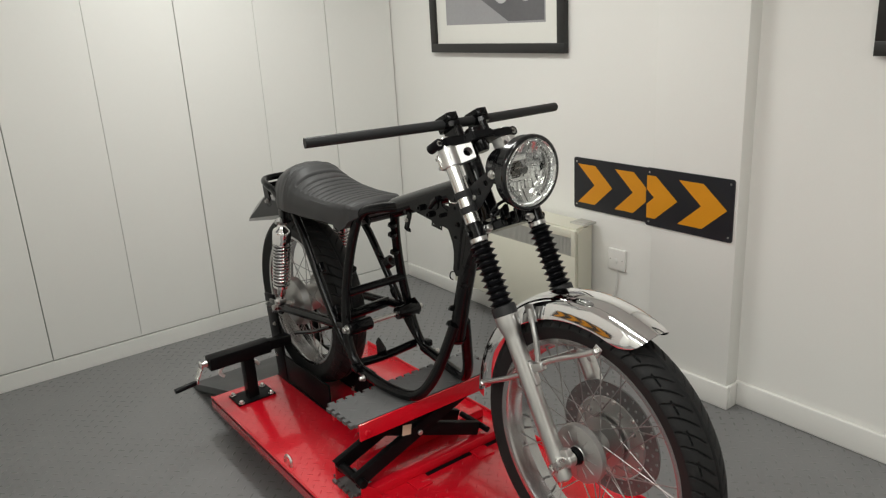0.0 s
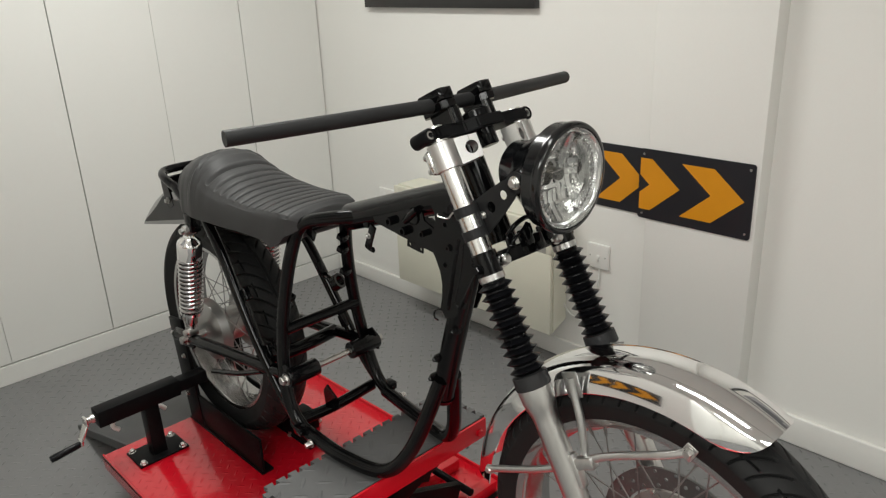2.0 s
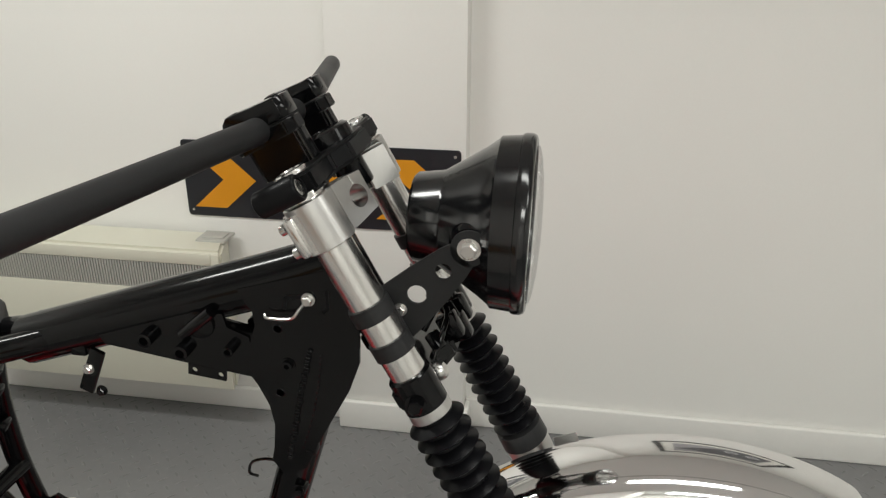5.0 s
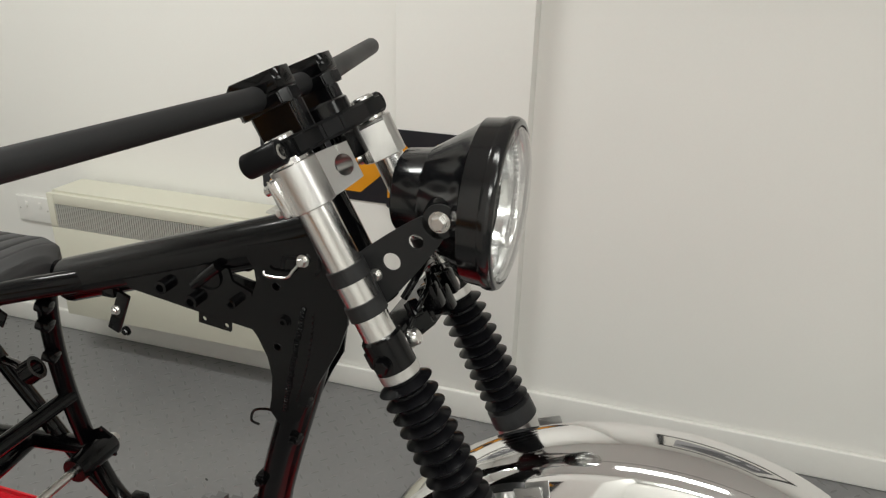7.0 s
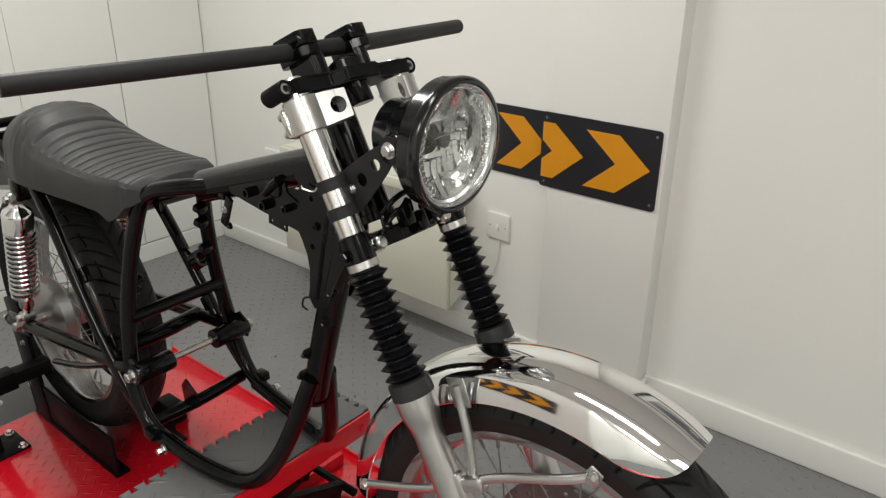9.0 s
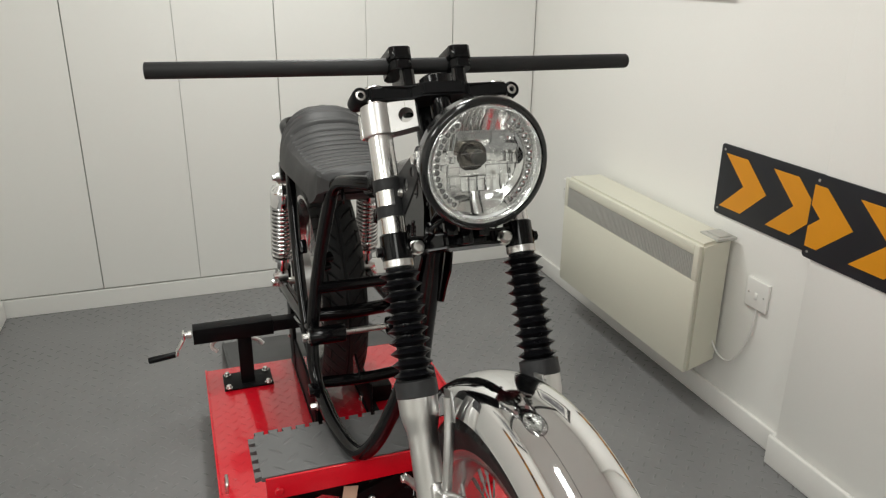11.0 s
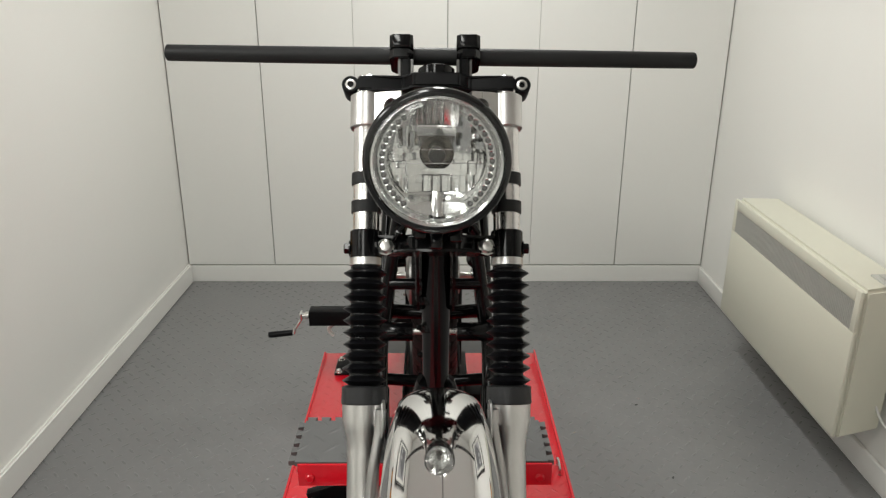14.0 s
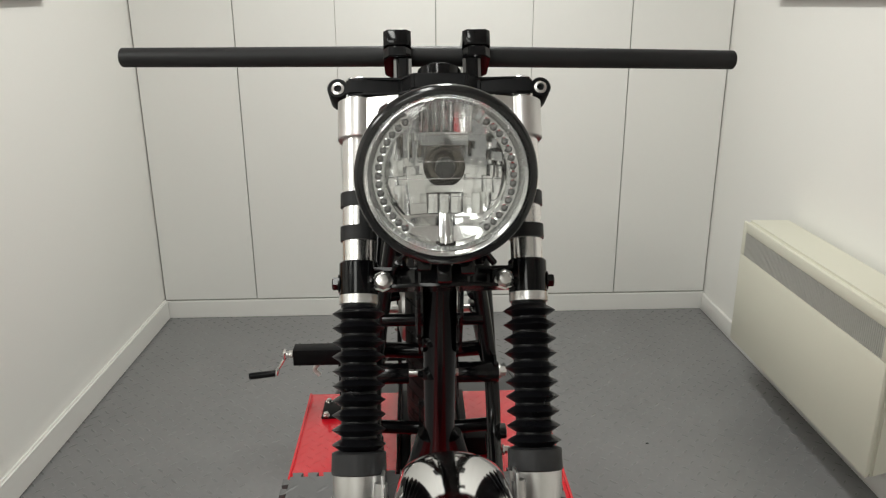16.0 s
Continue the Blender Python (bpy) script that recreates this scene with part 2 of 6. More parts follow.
def lathe(profile, origin=(0, 0, 0), axis=(0, 0, 1), seg=28, bm=None, closed=False, caps=True):
    """Turns a profile of (height along the axis, radius) round the axis."""
    bm = bm or bmesh.new()
    axis = Vector(axis).normalized()
    up = axis.orthogonal().normalized()
    side = axis.cross(up)
    o = Vector(origin)
    rings = []
    for h, r in profile:
        if r < 1e-6:
            rings.append([bm.verts.new(o + axis * h)])
        else:
            rings.append([bm.verts.new(o + axis * h + (up * math.cos(2 * math.pi * k / seg) + side * math.sin(2 * math.pi * k / seg)) * r) for k in range(seg)])
    pairs = list(zip(rings, rings[1:])) + ([(rings[-1], rings[0])] if closed else [])
    for one, two in pairs:
        for k in range(seg):
            a = one[k % len(one)], one[(k + 1) % len(one)]
            b = two[k % len(two)], two[(k + 1) % len(two)]
            loop = []
            for v in (a[0], a[1], b[1], b[0]):
                if v not in loop:
                    loop.append(v)
            if len(loop) > 2:
                bm.faces.new(loop)
    if caps and not closed:
        for ring in (rings[0], rings[-1]):
            if len(ring) > 2:
                bm.faces.new(ring)
    return bm


def block(size, centre=(0, 0, 0), bevel=0.0, turn=None, bm=None, segments=2):
    """A box with rounded edges."""
    bm = bm or bmesh.new()
    m = Matrix.Translation(centre) @ (turn.to_4x4() if turn else Matrix()) @ Matrix.Diagonal((*size, 1))
    made = bmesh.ops.create_cube(bm, size=1.0, matrix=m)
    if bevel:
        edges = list({e for v in made["verts"] for e in v.link_edges})
        bmesh.ops.bevel(bm, geom=edges, offset=bevel, segments=segments, profile=0.5, affect="EDGES")
    return bm


def slab(x0, x1, y0, y1, z0, z1, bevel=0.0, bm=None, segments=2):
    return block((x1 - x0, y1 - y0, z1 - z0), ((x0 + x1) / 2, (y0 + y1) / 2, (z0 + z1) / 2), bevel, None, bm, segments)


def sheet(outline, depth, m=None, bm=None):
    """A flat plate: an outline in x and y, drawn down by depth along z, then moved by m."""
    bm = bm or bmesh.new()
    m = m or Matrix()
    top = [bm.verts.new(m @ V(x, y, depth / 2)) for x, y in outline]
    low = [bm.verts.new(m @ V(x, y, -depth / 2)) for x, y in outline]
    bm.faces.new(top)
    bm.faces.new(list(reversed(low)))
    n = len(top)
    for i in range(n):
        bm.faces.new((top[i], low[i], low[(i + 1) % n], top[(i + 1) % n]))
    return bm


def holed(cell, hole, r, depth, m, bm, seg=24):
    """A four-cornered plate with a round hole through it."""
    c = Vector((*hole, 0))
    corner = [Vector((x, y, 0)) for x, y in cell]
    ring = []
    for k in range(seg):
        a = 2 * math.pi * k / seg
        d = V(math.cos(a), math.sin(a), 0)
        best = None
        for i in range(4):
            p, q = corner[i], corner[(i + 1) % 4]
            e = q - p
            den = d.x * e.y - d.y * e.x
            if abs(den) < 1e-9:
                continue
            t = ((p.x - c.x) * e.y - (p.y - c.y) * e.x) / den
            s = ((p.x - c.x) * d.y - (p.y - c.y) * d.x) / den
            if t > 0 and -1e-6 <= s <= 1 + 1e-6 and (best is None or t < best):
                best = t
        ring.append((c + d * best, c + d * r))
    for p in corner:
        k = min(range(seg), key=lambda i: (ring[i][0] - p).length)
        ring[k] = (p, ring[k][1])
    levels = []
    for z in (depth / 2, -depth / 2):
        levels.append([[bm.verts.new(m @ (q + V(0, 0, z))) for q in pair] for pair in ring])
    for k in range(seg):
        j = (k + 1) % seg
        t, b = levels
        bm.faces.new((t[k][0], t[j][0], t[j][1], t[k][1]))
        bm.faces.new((b[k][0], b[k][1], b[j][1], b[j][0]))
        bm.faces.new((t[k][1], t[j][1], b[j][1], b[k][1]))
        bm.faces.new((t[k][0], b[k][0], b[j][0], t[j][0]))
    return bm


def bolt(at, axis, r=0.006, length=0.008, bm=None):
    """A hexagon head with a chamfer and a washer under it."""
    bm = bm or bmesh.new()
    lathe([(0, r * 1.35), (length * 0.2, r * 1.35), (length * 0.2, r * 1.3)], at, axis, 18, bm)
    lathe([(length * 0.2, r), (length * 0.85, r), (length, r * 0.8), (length, 0)], at, axis, 6, bm)
    return bm


def along(direction):
    """A turn whose z axis runs along direction."""
    return Vector(direction).to_track_quat("Z", "Y").to_matrix()


# ---- the room ----
def room():
    t = 0.12
    west = lambda y: ROOM_X0 - WEST_SKEW * (ROOM_Y1 - y)      # the side wall is a little out of square
    tagged(part("floor", slab(BAY_X - t, NEAR_X + t, ROOM_Y0 - t, ROOM_Y1 + 0.7, -0.1, 0.0), "floor", smooth=False),
           "dark grey vinyl floor with a raised chequer tread", "floor", kind="structure")
    tagged(part("ceiling", slab(BAY_X - t, NEAR_X + t, ROOM_Y0 - t, ROOM_Y1 + 0.7, ROOM_H, ROOM_H + 0.1), "ceiling", smooth=False),
           "plain white painted ceiling", "ceiling", kind="structure")
    tagged(part("wall_west", sheet([(west(BAY_Y), BAY_Y), (west(ROOM_Y1 + 0.6), ROOM_Y1 + 0.6), (ROOM_X0 - t, ROOM_Y1 + 0.6), (ROOM_X0 - t, BAY_Y)], ROOM_H, Matrix.Translation((0, 0, ROOM_H / 2))), "wall", smooth=False),
           "white painted plaster side wall", "wall", kind="structure")
    # The two bay walls are assumed, out of view, to close the room.
    tagged(part("wall_bay_unseen", slab(BAY_X, ROOM_X0 - t, BAY_Y, BAY_Y + t, 0, ROOM_H), "wall", smooth=False),
           "unseen plain white painted wall assumed to close the side bay", "wall", kind="structure")
    tagged(part("wall_far_west_unseen", slab(BAY_X - t, BAY_X, ROOM_Y0 - t, BAY_Y + t, 0, ROOM_H), "wall", smooth=False),
           "unseen plain white painted wall assumed to close the room", "wall", kind="structure")
    tagged(part("wall_east", slab(ROOM_X1, ROOM_X1 + t, PIER_Y1 - 0.02, ROOM_Y1 + 0.6, 0, ROOM_H), "wall", smooth=False),
           "white painted plaster wall carrying picture and heater", "wall", kind="structure")
    tagged(part("wall_east_near", slab(NEAR_X, NEAR_X + t, ROOM_Y0, PIER_Y1 - 0.02, 0, ROOM_H), "wall", smooth=False),
           "white painted plaster wall beyond the pier", "wall", kind="structure")
    # End wall also assumed, never in view.
    tagged(part("wall_south_unseen", slab(BAY_X - t, NEAR_X + t, ROOM_Y0 - t, ROOM_Y0, 0, ROOM_H), "wall", smooth=False),
           "unseen plain white painted end wall, assumed", "wall", kind="structure")
    tagged(part("wall_north", slab(ROOM_X0 - t, ROOM_X1 + t, ROOM_Y1 + 0.6, ROOM_Y1 + 0.7, 0, ROOM_H), "wall", smooth=False),
           "white wall behind the fitted cupboards", "wall", kind="structure")
    tagged(part("wall_pier", slab(PIER_X, NEAR_X + 0.05, PIER_Y0, PIER_Y1, 0, ROOM_H, 0.003), "wall"),
           "shallow white boxed pier standing proud of the wall", "wall", kind="structure")

    def skirting(name, x0, x1, y0, y1, h=0.08):
        bm = slab(x0, x1, y0, y1, 0.0, h, 0.006, segments=3)
        tagged(part(name, bm, "trim"), "white gloss painted skirting board", "skirting", kind="structure")

    s = 0.016
    ya, yb = BAY_Y, ROOM_Y1 - 0.02
    bm = sheet([(west(ya) + 0.001, ya), (west(yb) + 0.001, yb), (west(yb) + s + 0.004, yb), (west(ya) + s + 0.004, ya)], 0.096, Matrix.Translation((0, 0, 0.048)))
    bmesh.ops.bevel(bm, geom=bm.edges[:], offset=0.006, segments=3, affect="EDGES")
    tagged(part("baseboard_west", bm, "trim"), "white gloss painted skirting board", "skirting", kind="structure")
    skirting("baseboard_east_far", ROOM_X1 - s, ROOM_X1, PIER_Y1 + s, ROOM_Y1 - 0.02)
    skirting("baseboard_pier", PIER_X - s, PIER_X, PIER_Y0 - s, PIER_Y1 + s, 0.100)
    skirting("baseboard_pier_end", PIER_X, NEAR_X - s, PIER_Y0 - s, PIER_Y0, 0.100)
    skirting("baseboard_pier_start", PIER_X, ROOM_X1, PIER_Y1, PIER_Y1 + s, 0.100)
    skirting("baseboard_east_near", NEAR_X - s, NEAR_X, ROOM_Y0, PIER_Y0, 0.104)
    tagged(part("trim_ceiling", slab(0.050, 0.070, ROOM_Y0, ROOM_Y1, ROOM_H - 0.006, ROOM_H, 0.001), "rubber", smooth=False), "thin dark strip along the white ceiling", "ceiling strip", kind="structure")
    for x, y, power, wide, long in PANELS:
        lamp = thing("unseen_ceiling_light", "unseen flat white oblong ceiling light", "ceiling light", "ceiling lights", at=(x, y, ROOM_H))
        edge = bmesh.new()
        w, l = wide / 2, long / 2
        for a in ((-w - 0.012, -w, -l - 0.012, l + 0.012), (w, w + 0.012, -l - 0.012, l + 0.012), (-w, w, -l - 0.012, -l), (-w, w, l, l + 0.012)):
            slab(*a, -0.012, 0.0, 0.001, edge)
        part("frame", edge, "bezel", lamp)
        part("diffuser", slab(-w, w, -l, l, -0.004, 0.0), "bezel", lamp, smooth=False)
        area = bpy.data.lights.new("panel_lamp", "AREA")
        area.shape, area.size, area.size_y, area.energy = "RECTANGLE", wide, long, power
        area.color = (0.975, 0.985, 0.94)
        ob = new("panel_lamp", area)
        ob.parent = lamp
        ob.location = (0, 0, -0.009)


PIER_X, PIER_Y0, PIER_Y1 = 1.238, 1.755, 2.135
NEAR_X, BAY_X, BAY_Y = 1.308, -3.0, 1.60
room()


def cupboards():
    gaps = [ROOM_X0, -0.766, -0.356, 0.053, 0.452, 0.862, ROOM_X1]
    unit = thing("fitted_cupboard", "wall-wide fitted cupboard with six plain off-white doors", "cupboard", at=(0, ROOM_Y1, 0))
    part("carcass", slab(ROOM_X0 + 0.001, ROOM_X1 - 0.001, 0.005, 0.55, 0.001, ROOM_H - 0.001), "gap", unit, smooth=False)
    part("plinth", slab(ROOM_X0 + 0.001, ROOM_X1 - 0.001, -0.009, 0.014, 0.0, 0.081, 0.002), "door", unit, "white plinth board", smooth=False)
    for i, (a, b) in enumerate(zip(gaps, gaps[1:])):
        left = 0.0022 if i in (1, 3, 5) else (0.006 if i == 0 else 0.0008)
        right = 0.0022 if i in (0, 2, 4) else (0.006 if i == 5 else 0.0008)
        part("door", slab(a + left, b - right, -0.006, 0.004, 0.088, 2.33, 0.0012), "door", unit, smooth=False)
    part("cornice", slab(ROOM_X0 + 0.001, ROOM_X1 - 0.001, -0.006, 0.016, 2.333, ROOM_H), "door", unit)


cupboards()


# ---- the motorcycle lift ----
LIFT_X0, LIFT_X1, LIFT_Y0, LIFT_Y1, LIFT_Z = -0.385, 0.342, 0.72, 2.965, 0.17
MAT_Z = 0.447


def toothed(x0, x1, y0, y1, z0, z1, sides, pitch=0.030, depth=0.013):
    """A rubber mat with dovetail teeth standing out on the named sides."""
    bm = bmesh.new()
    cut = lambda side: depth if side in sides else 0.0
    a0, a1, b0, b1 = x0 + cut("left"), x1 - cut("right"), y0 + cut("front"), y1 - cut("back")
    slab(a0, a1, b0, b1, z0, z1, 0.001, bm, 1)
    for side, p, q, out in (("left", (a0, b0), (a0, b1), (-1, 0)), ("right", (a1, b0), (a1, b1), (1, 0)), ("back", (a0, b1), (a1, b1), (0, 1)), ("front", (a0, b0), (a1, b0), (0, -1))):
        if side not in sides:
            continue
        p, q, out = Vector(p), Vector(q), Vector(out)
        n = max(1, int((q - p).length / pitch))
        d = (q - p) / n
        for i in range(n):
            base = p + d * (i + 0.18)
            ring = [base - out * 0.0005, base + d * 0.50 - out * 0.0005, base + d * 0.60 + out * depth, base - d * 0.10 + out * depth]
            low = [bm.verts.new((v.x, v.y, z0 + 0.0003)) for v in ring]
            top = [bm.verts.new((v.x, v.y, z1 - 0.0003)) for v in ring]
            bm.faces.new(top)
            bm.faces.new(list(reversed(low)))
            for k in range(4):
                bm.faces.new((low[k], low[(k + 1) % 4], top[(k + 1) % 4], top[k]))
    return bm


def lift():
    base = thing("motorcycle_lift", "bright red steel motorcycle lift table with tread plate", "motorcycle lift", at=(0, 0, 0))
    part("table_plate", slab(LIFT_X0, LIFT_X1, LIFT_Y0, LIFT_Y1, LIFT_Z - 0.012, LIFT_Z, 0.002), "red_tread", base)
    part("side_rail", slab(LIFT_X0, LIFT_X0 + 0.006, LIFT_Y0, LIFT_Y1, LIFT_Z - 0.045, LIFT_Z + 0.004, 0.001), "red", base)
    part("side_rail", slab(LIFT_X1 - 0.006, LIFT_X1, LIFT_Y0, LIFT_Y1, LIFT_Z - 0.045, LIFT_Z + 0.012, 0.001), "red", base)
    part("end_rail", slab(LIFT_X0 + 0.006, LIFT_X1 - 0.006, LIFT_Y1 - 0.006, LIFT_Y1, LIFT_Z - 0.045, LIFT_Z - 0.013, 0.001), "red", base)
    part("end_rail", slab(LIFT_X0 + 0.006, LIFT_X1 - 0.006, LIFT_Y0, LIFT_Y0 + 0.006, LIFT_Z - 0.045, LIFT_Z - 0.013, 0.001), "red", base)
    for x in (-0.26, 0.22):
        part("base_runner", slab(x - 0.03, x + 0.03, LIFT_Y0 + 0.25, LIFT_Y1 - 0.25, 0.0, 0.05, 0.004), "plate_black", base)
    for x in (-0.2, 0.16):
        arm = block((0.02, 1.3, 0.05), (x, 1.85, 0.095), 0.004, Euler((radians(3.2), 0, 0)).to_matrix())
        part("scissor_arm", arm, "plate_black", base)
    for x, y in ((LIFT_X0 + 0.02, 2.33), (LIFT_X1 - 0.02, 2.31)):
        s = 1 if x < 0 else -1
        ring = tube([(x, y + 0.022, LIFT_Z), (x + 0.002 * s, y + 0.020, LIFT_Z + 0.022), (x + 0.003 * s, y, LIFT_Z + 0.03), (x + 0.002 * s, y - 0.020, LIFT_Z + 0.022), (x, y - 0.022, LIFT_Z)], 0.0042, 8)
        part("tie_ring", ring, "steel", base, "small zinc tie-down ring")
    # loose end ramp behind the table
    ramp = thing("loading_ramp", "dark grey steel ramp flap behind the lift", "ramp")
    tilt = Euler((radians(-17.0), 0, 0)).to_matrix()
    part("ramp_plate", block((0.60, 0.52, 0.008), (-0.005, LIFT_Y1 + 0.255, 0.082), 0.002, tilt), "ramp", ramp)
    for x in (-0.305, 0.295):
        part("ramp_edge", block((0.008, 0.52, 0.03), (x, LIFT_Y1 + 0.255, 0.074), 0.001, tilt), "ramp", ramp)


def wheel_vice():
    vice = thing("wheel_vice", "black steel wheel clamp with a crank handle on the lift", "wheel clamp")
    z = LIFT_Z + 0.0005
    y = 2.860
    x = -0.256
    part("foot_plate", slab(x - 0.076, x + 0.076, y + 0.002 - 0.052, y + 0.002 + 0.052, z, z + 0.006, 0.0015), "plate_black", vice)
    for dx in (-0.062, 0.060):
        for dy in (-0.040, 0.042):
            part("bolt", bolt((x + dx, y + dy, z + 0.006), (0, 0, 1), 0.008, 0.011), "steel", vice)
    part("post", block((0.042, 0.042, 0.175), (x, y + 0.002, z + 0.0875), 0.002, Euler((radians(-2), 0, 0)).to_matrix()), "plate_black", vice)
    part("crank_tube", slab(-0.408, -0.165, y - 0.025, y + 0.025, 0.336, 0.385, 0.002), "plate_black", vice)
    part("inner_tube", slab(-0.17, -0.075, y - 0.019, y + 0.019, 0.342, 0.379, 0.002), "plate_black", vice)
    cx, cy, cz = -0.412, y, 0.362
    part("screw_end", lathe([(0, 0.012), (0.010, 0.012), (0.010, 0.009), (0.024, 0.009), (0.024, 0)], (cx, cy, cz), (-1, 0, 0), 16), "steel", vice)
    arm = block((0.009, 0.030, 0.026), (cx - 0.024, cy, cz), 0.004)
    block((0.009, 0.028, 0.050), (cx - 0.034, cy - 0.002, cz - 0.026), 0.004, Euler((radians(-8), radians(32), 0)).to_matrix(), arm)
    block((0.010, 0.026, 0.024), (cx - 0.048, cy - 0.005, cz - 0.052), 0.004, Euler((radians(-8), radians(12), 0)).to_matrix(), arm)
    part("crank_arm", arm, "alloy_bright", vice, "cranked zinc arm")
    part("grip", lathe([(0, 0.008), (0.004, 0.0095), (0.068, 0.0105), (0.080, 0.0098), (0.082, 0)], (cx - 0.052, cy - 0.006, cz - 0.058), (-1, -0.02, -0.10), 16), "rubber", vice, "black crank grip")
    for s in (-1, 1):
        part("side_channel", block((0.008, 0.44, 0.115), (-0.012 + s * 0.082, 2.74, z + 0.0575), 0.002), "plate_black", vice)
        part("foot_rail", slab(-0.012 + s * 0.082 - 0.008, -0.012 + s * 0.082 + 0.03, 2.52, 2.96, z, z + 0.008, 0.001), "plate_black", vice)
    jaw = block((0.012, 0.085, 0.36), (-0.095, 2.93, z + 0.18), 0.003, Euler((radians(-7), 0, 0)).to_matrix())
    part("jaw", jaw, "plate_black", vice, "tall black clamping jaw")
    jaw = block((0.012, 0.085, 0.30), (0.078, 2.93, z + 0.15), 0.003, Euler((radians(-7), 0, 0)).to_matrix())
    part("jaw", jaw, "plate_black", vice, "tall black clamping jaw")
    for dz in (0.10, 0.16, 0.24, 0.30):
        part("jaw_bolt", bolt((-0.101, 2.93 + 0.12 * (0.18 - dz), z + dz), (-1, 0, 0), 0.006, 0.008), "steel", vice)
    part("clamp_block", slab(0.085, 0.155, 2.60, 2.68, z, z + 0.055, 0.004), "plate_black", vice)
    for x in (0.085 - 0.018, 0.155 + 0.015):
        part("bolt", bolt((x, 2.63, z), (0, 0, 1), 0.008, 0.018), "steel", vice)
    # Zinc hooks in pale plastic, so their brightness is in the colour.
    for hook in ([(-0.306, 2.900, 0.317), (-0.332, 2.902, 0.314), (-0.352, 2.904, 0.300), (-0.354, 2.904, 0.284), (-0.340, 2.902, 0.270)],
                 [(-0.252, 2.900, 0.302), (-0.228, 2.902, 0.299), (-0.208, 2.904, 0.288), (-0.196, 2.904, 0.274)]):
        part("hook", tube(hook, 0.0068, 10, 5), "bezel", vice, "bent zinc hook painted pale for its shine")


def scissor_jack():
    jack = thing("scissor_jack", "red scissor jack with a grey rubber pad under the frame", "jack")
    x0, x1, y0, y1 = -0.312, 0.243, 1.965, 2.135
    top = MAT_Z - 0.012
    part("top_plate", slab(x0 + 0.02, x1 - 0.01, y0, y1 - 0.02, top - 0.006, top, 0.001), "red", jack)
    part("front_rail", slab(x0 + 0.02, x1 - 0.005, y0 - 0.006, y0, top - 0.042, top + 0.010, 0.001), "red", jack)
    part("rear_rail", slab(x0 + 0.02, x1 - 0.005, y1 - 0.020, y1 - 0.014, top - 0.042, top, 0.001), "red", jack)
    z0 = LIFT_Z
    fy, ry = y0 + 0.020, y1 - 0.030
    for y, xa in ((fy, -0.262), (ry + 0.022, -0.205)):
        part("base_rail", slab(xa, x1 + 0.06, y, y + 0.034, z0, z0 + 0.034, 0.003), "red", jack)
    for x in (-0.13, 0.12):
        part("foot_tab", slab(x, x + 0.062, fy - 0.058, fy - 0.001, z0, z0 + 0.006, 0.002), "red", jack)
    # Dark strip in place of the shadow along the foot of the rail.
    part("base_shadow_strip", slab(-0.06, x1 + 0.06, fy - 0.016, fy - 0.001, z0, z0 + 0.003, 0.001), "plate_black", jack)
    # two crossed pairs of channel arms with folded edges
    mid = V(-0.064, 0, 0.322)
    for y in (fy + 0.010, ry):
        for slope, xa, xb, dy in ((0.36, -0.300, 0.175, 0.0), (-0.40, -0.255, 0.185, 0.015)):
            ln = math.hypot(1, slope)
            turn = Euler((0, -math.atan(slope), 0)).to_matrix()
            length = (xb - xa) * ln
            c = V((xa + xb) / 2, y + dy, mid.z + slope * ((xa + xb) / 2 - mid.x))
            bm = block((length, 0.004, 0.044), c, 0.0015, turn)
            for e in (-1, 1):
                block((length, 0.020, 0.004), c + turn @ V(0, 0.010, e * 0.020), 0.0015, turn, bm)
            part("scissor_arm", bm, "plate_black", jack, "black scissor arm of folded steel")
    part("pivot_pin", lathe([(0, 0.008), (0.006, 0.008), (0.008, 0.006), (0.008, 0)], (mid.x, fy + 0.007, mid.z - 0.004), (0, -1, 0), 18), "steel", jack)
    for x in (x0 + 0.045, x1 - 0.03):
        part("pin", lathe([(0, 0.010), (0.003, 0.010), (0.006, 0.007), (0.006, 0)], (x, y0 - 0.006, top - 0.022), (0, -1, 0), 16), "red", jack)
    part("base_pin", lathe([(0, 0.013), (0.003, 0.0145), (ry - fy + 0.030, 0.0145), (ry - fy + 0.033, 0.013)], (-0.285, fy - 0.010, z0 + 0.068), (0, 1, 0), 16), "plate_black", jack)
    for y in (fy - 0.006, ry + 0.030):
        part("pin_bracket", sheet([(-0.296, z0), (-0.225, z0), (-0.250, z0 + 0.040), (-0.270, z0 + 0.056), (-0.294, z0 + 0.056)], 0.005, Matrix(((1, 0, 0, 0), (0, 0, -1, y), (0, 1, 0, 0), (0, 0, 0, 1)))), "red", jack, smooth=False)
    part("base_pin", lathe([(0, 0.010), (ry - fy + 0.02, 0.010)], (x1 - 0.04, fy, z0 + 0.052), (0, 1, 0), 14), "plate_black", jack)
    tag = block((0.032, 0.0015, 0.034), (-0.112, fy + 0.005, z0 + 0.176), 0.0, Euler((0, radians(10), 0)).to_matrix())
    part("paper_tag", tag, "tag", jack, "blank buff paper tag", smooth=False)
    pad = thing("rubber_pad", "grey chequered interlocking rubber pad on the jack", "mat", at=(0, 0, 0))
    part("pad", toothed(x0, x1, y0 + 0.002, y1, MAT_Z - 0.0115, MAT_Z, ("left", "right", "back")), "mat", pad)
    low = thing("rubber_pad", "grey interlocking rubber pad lying on the lift table", "mat")
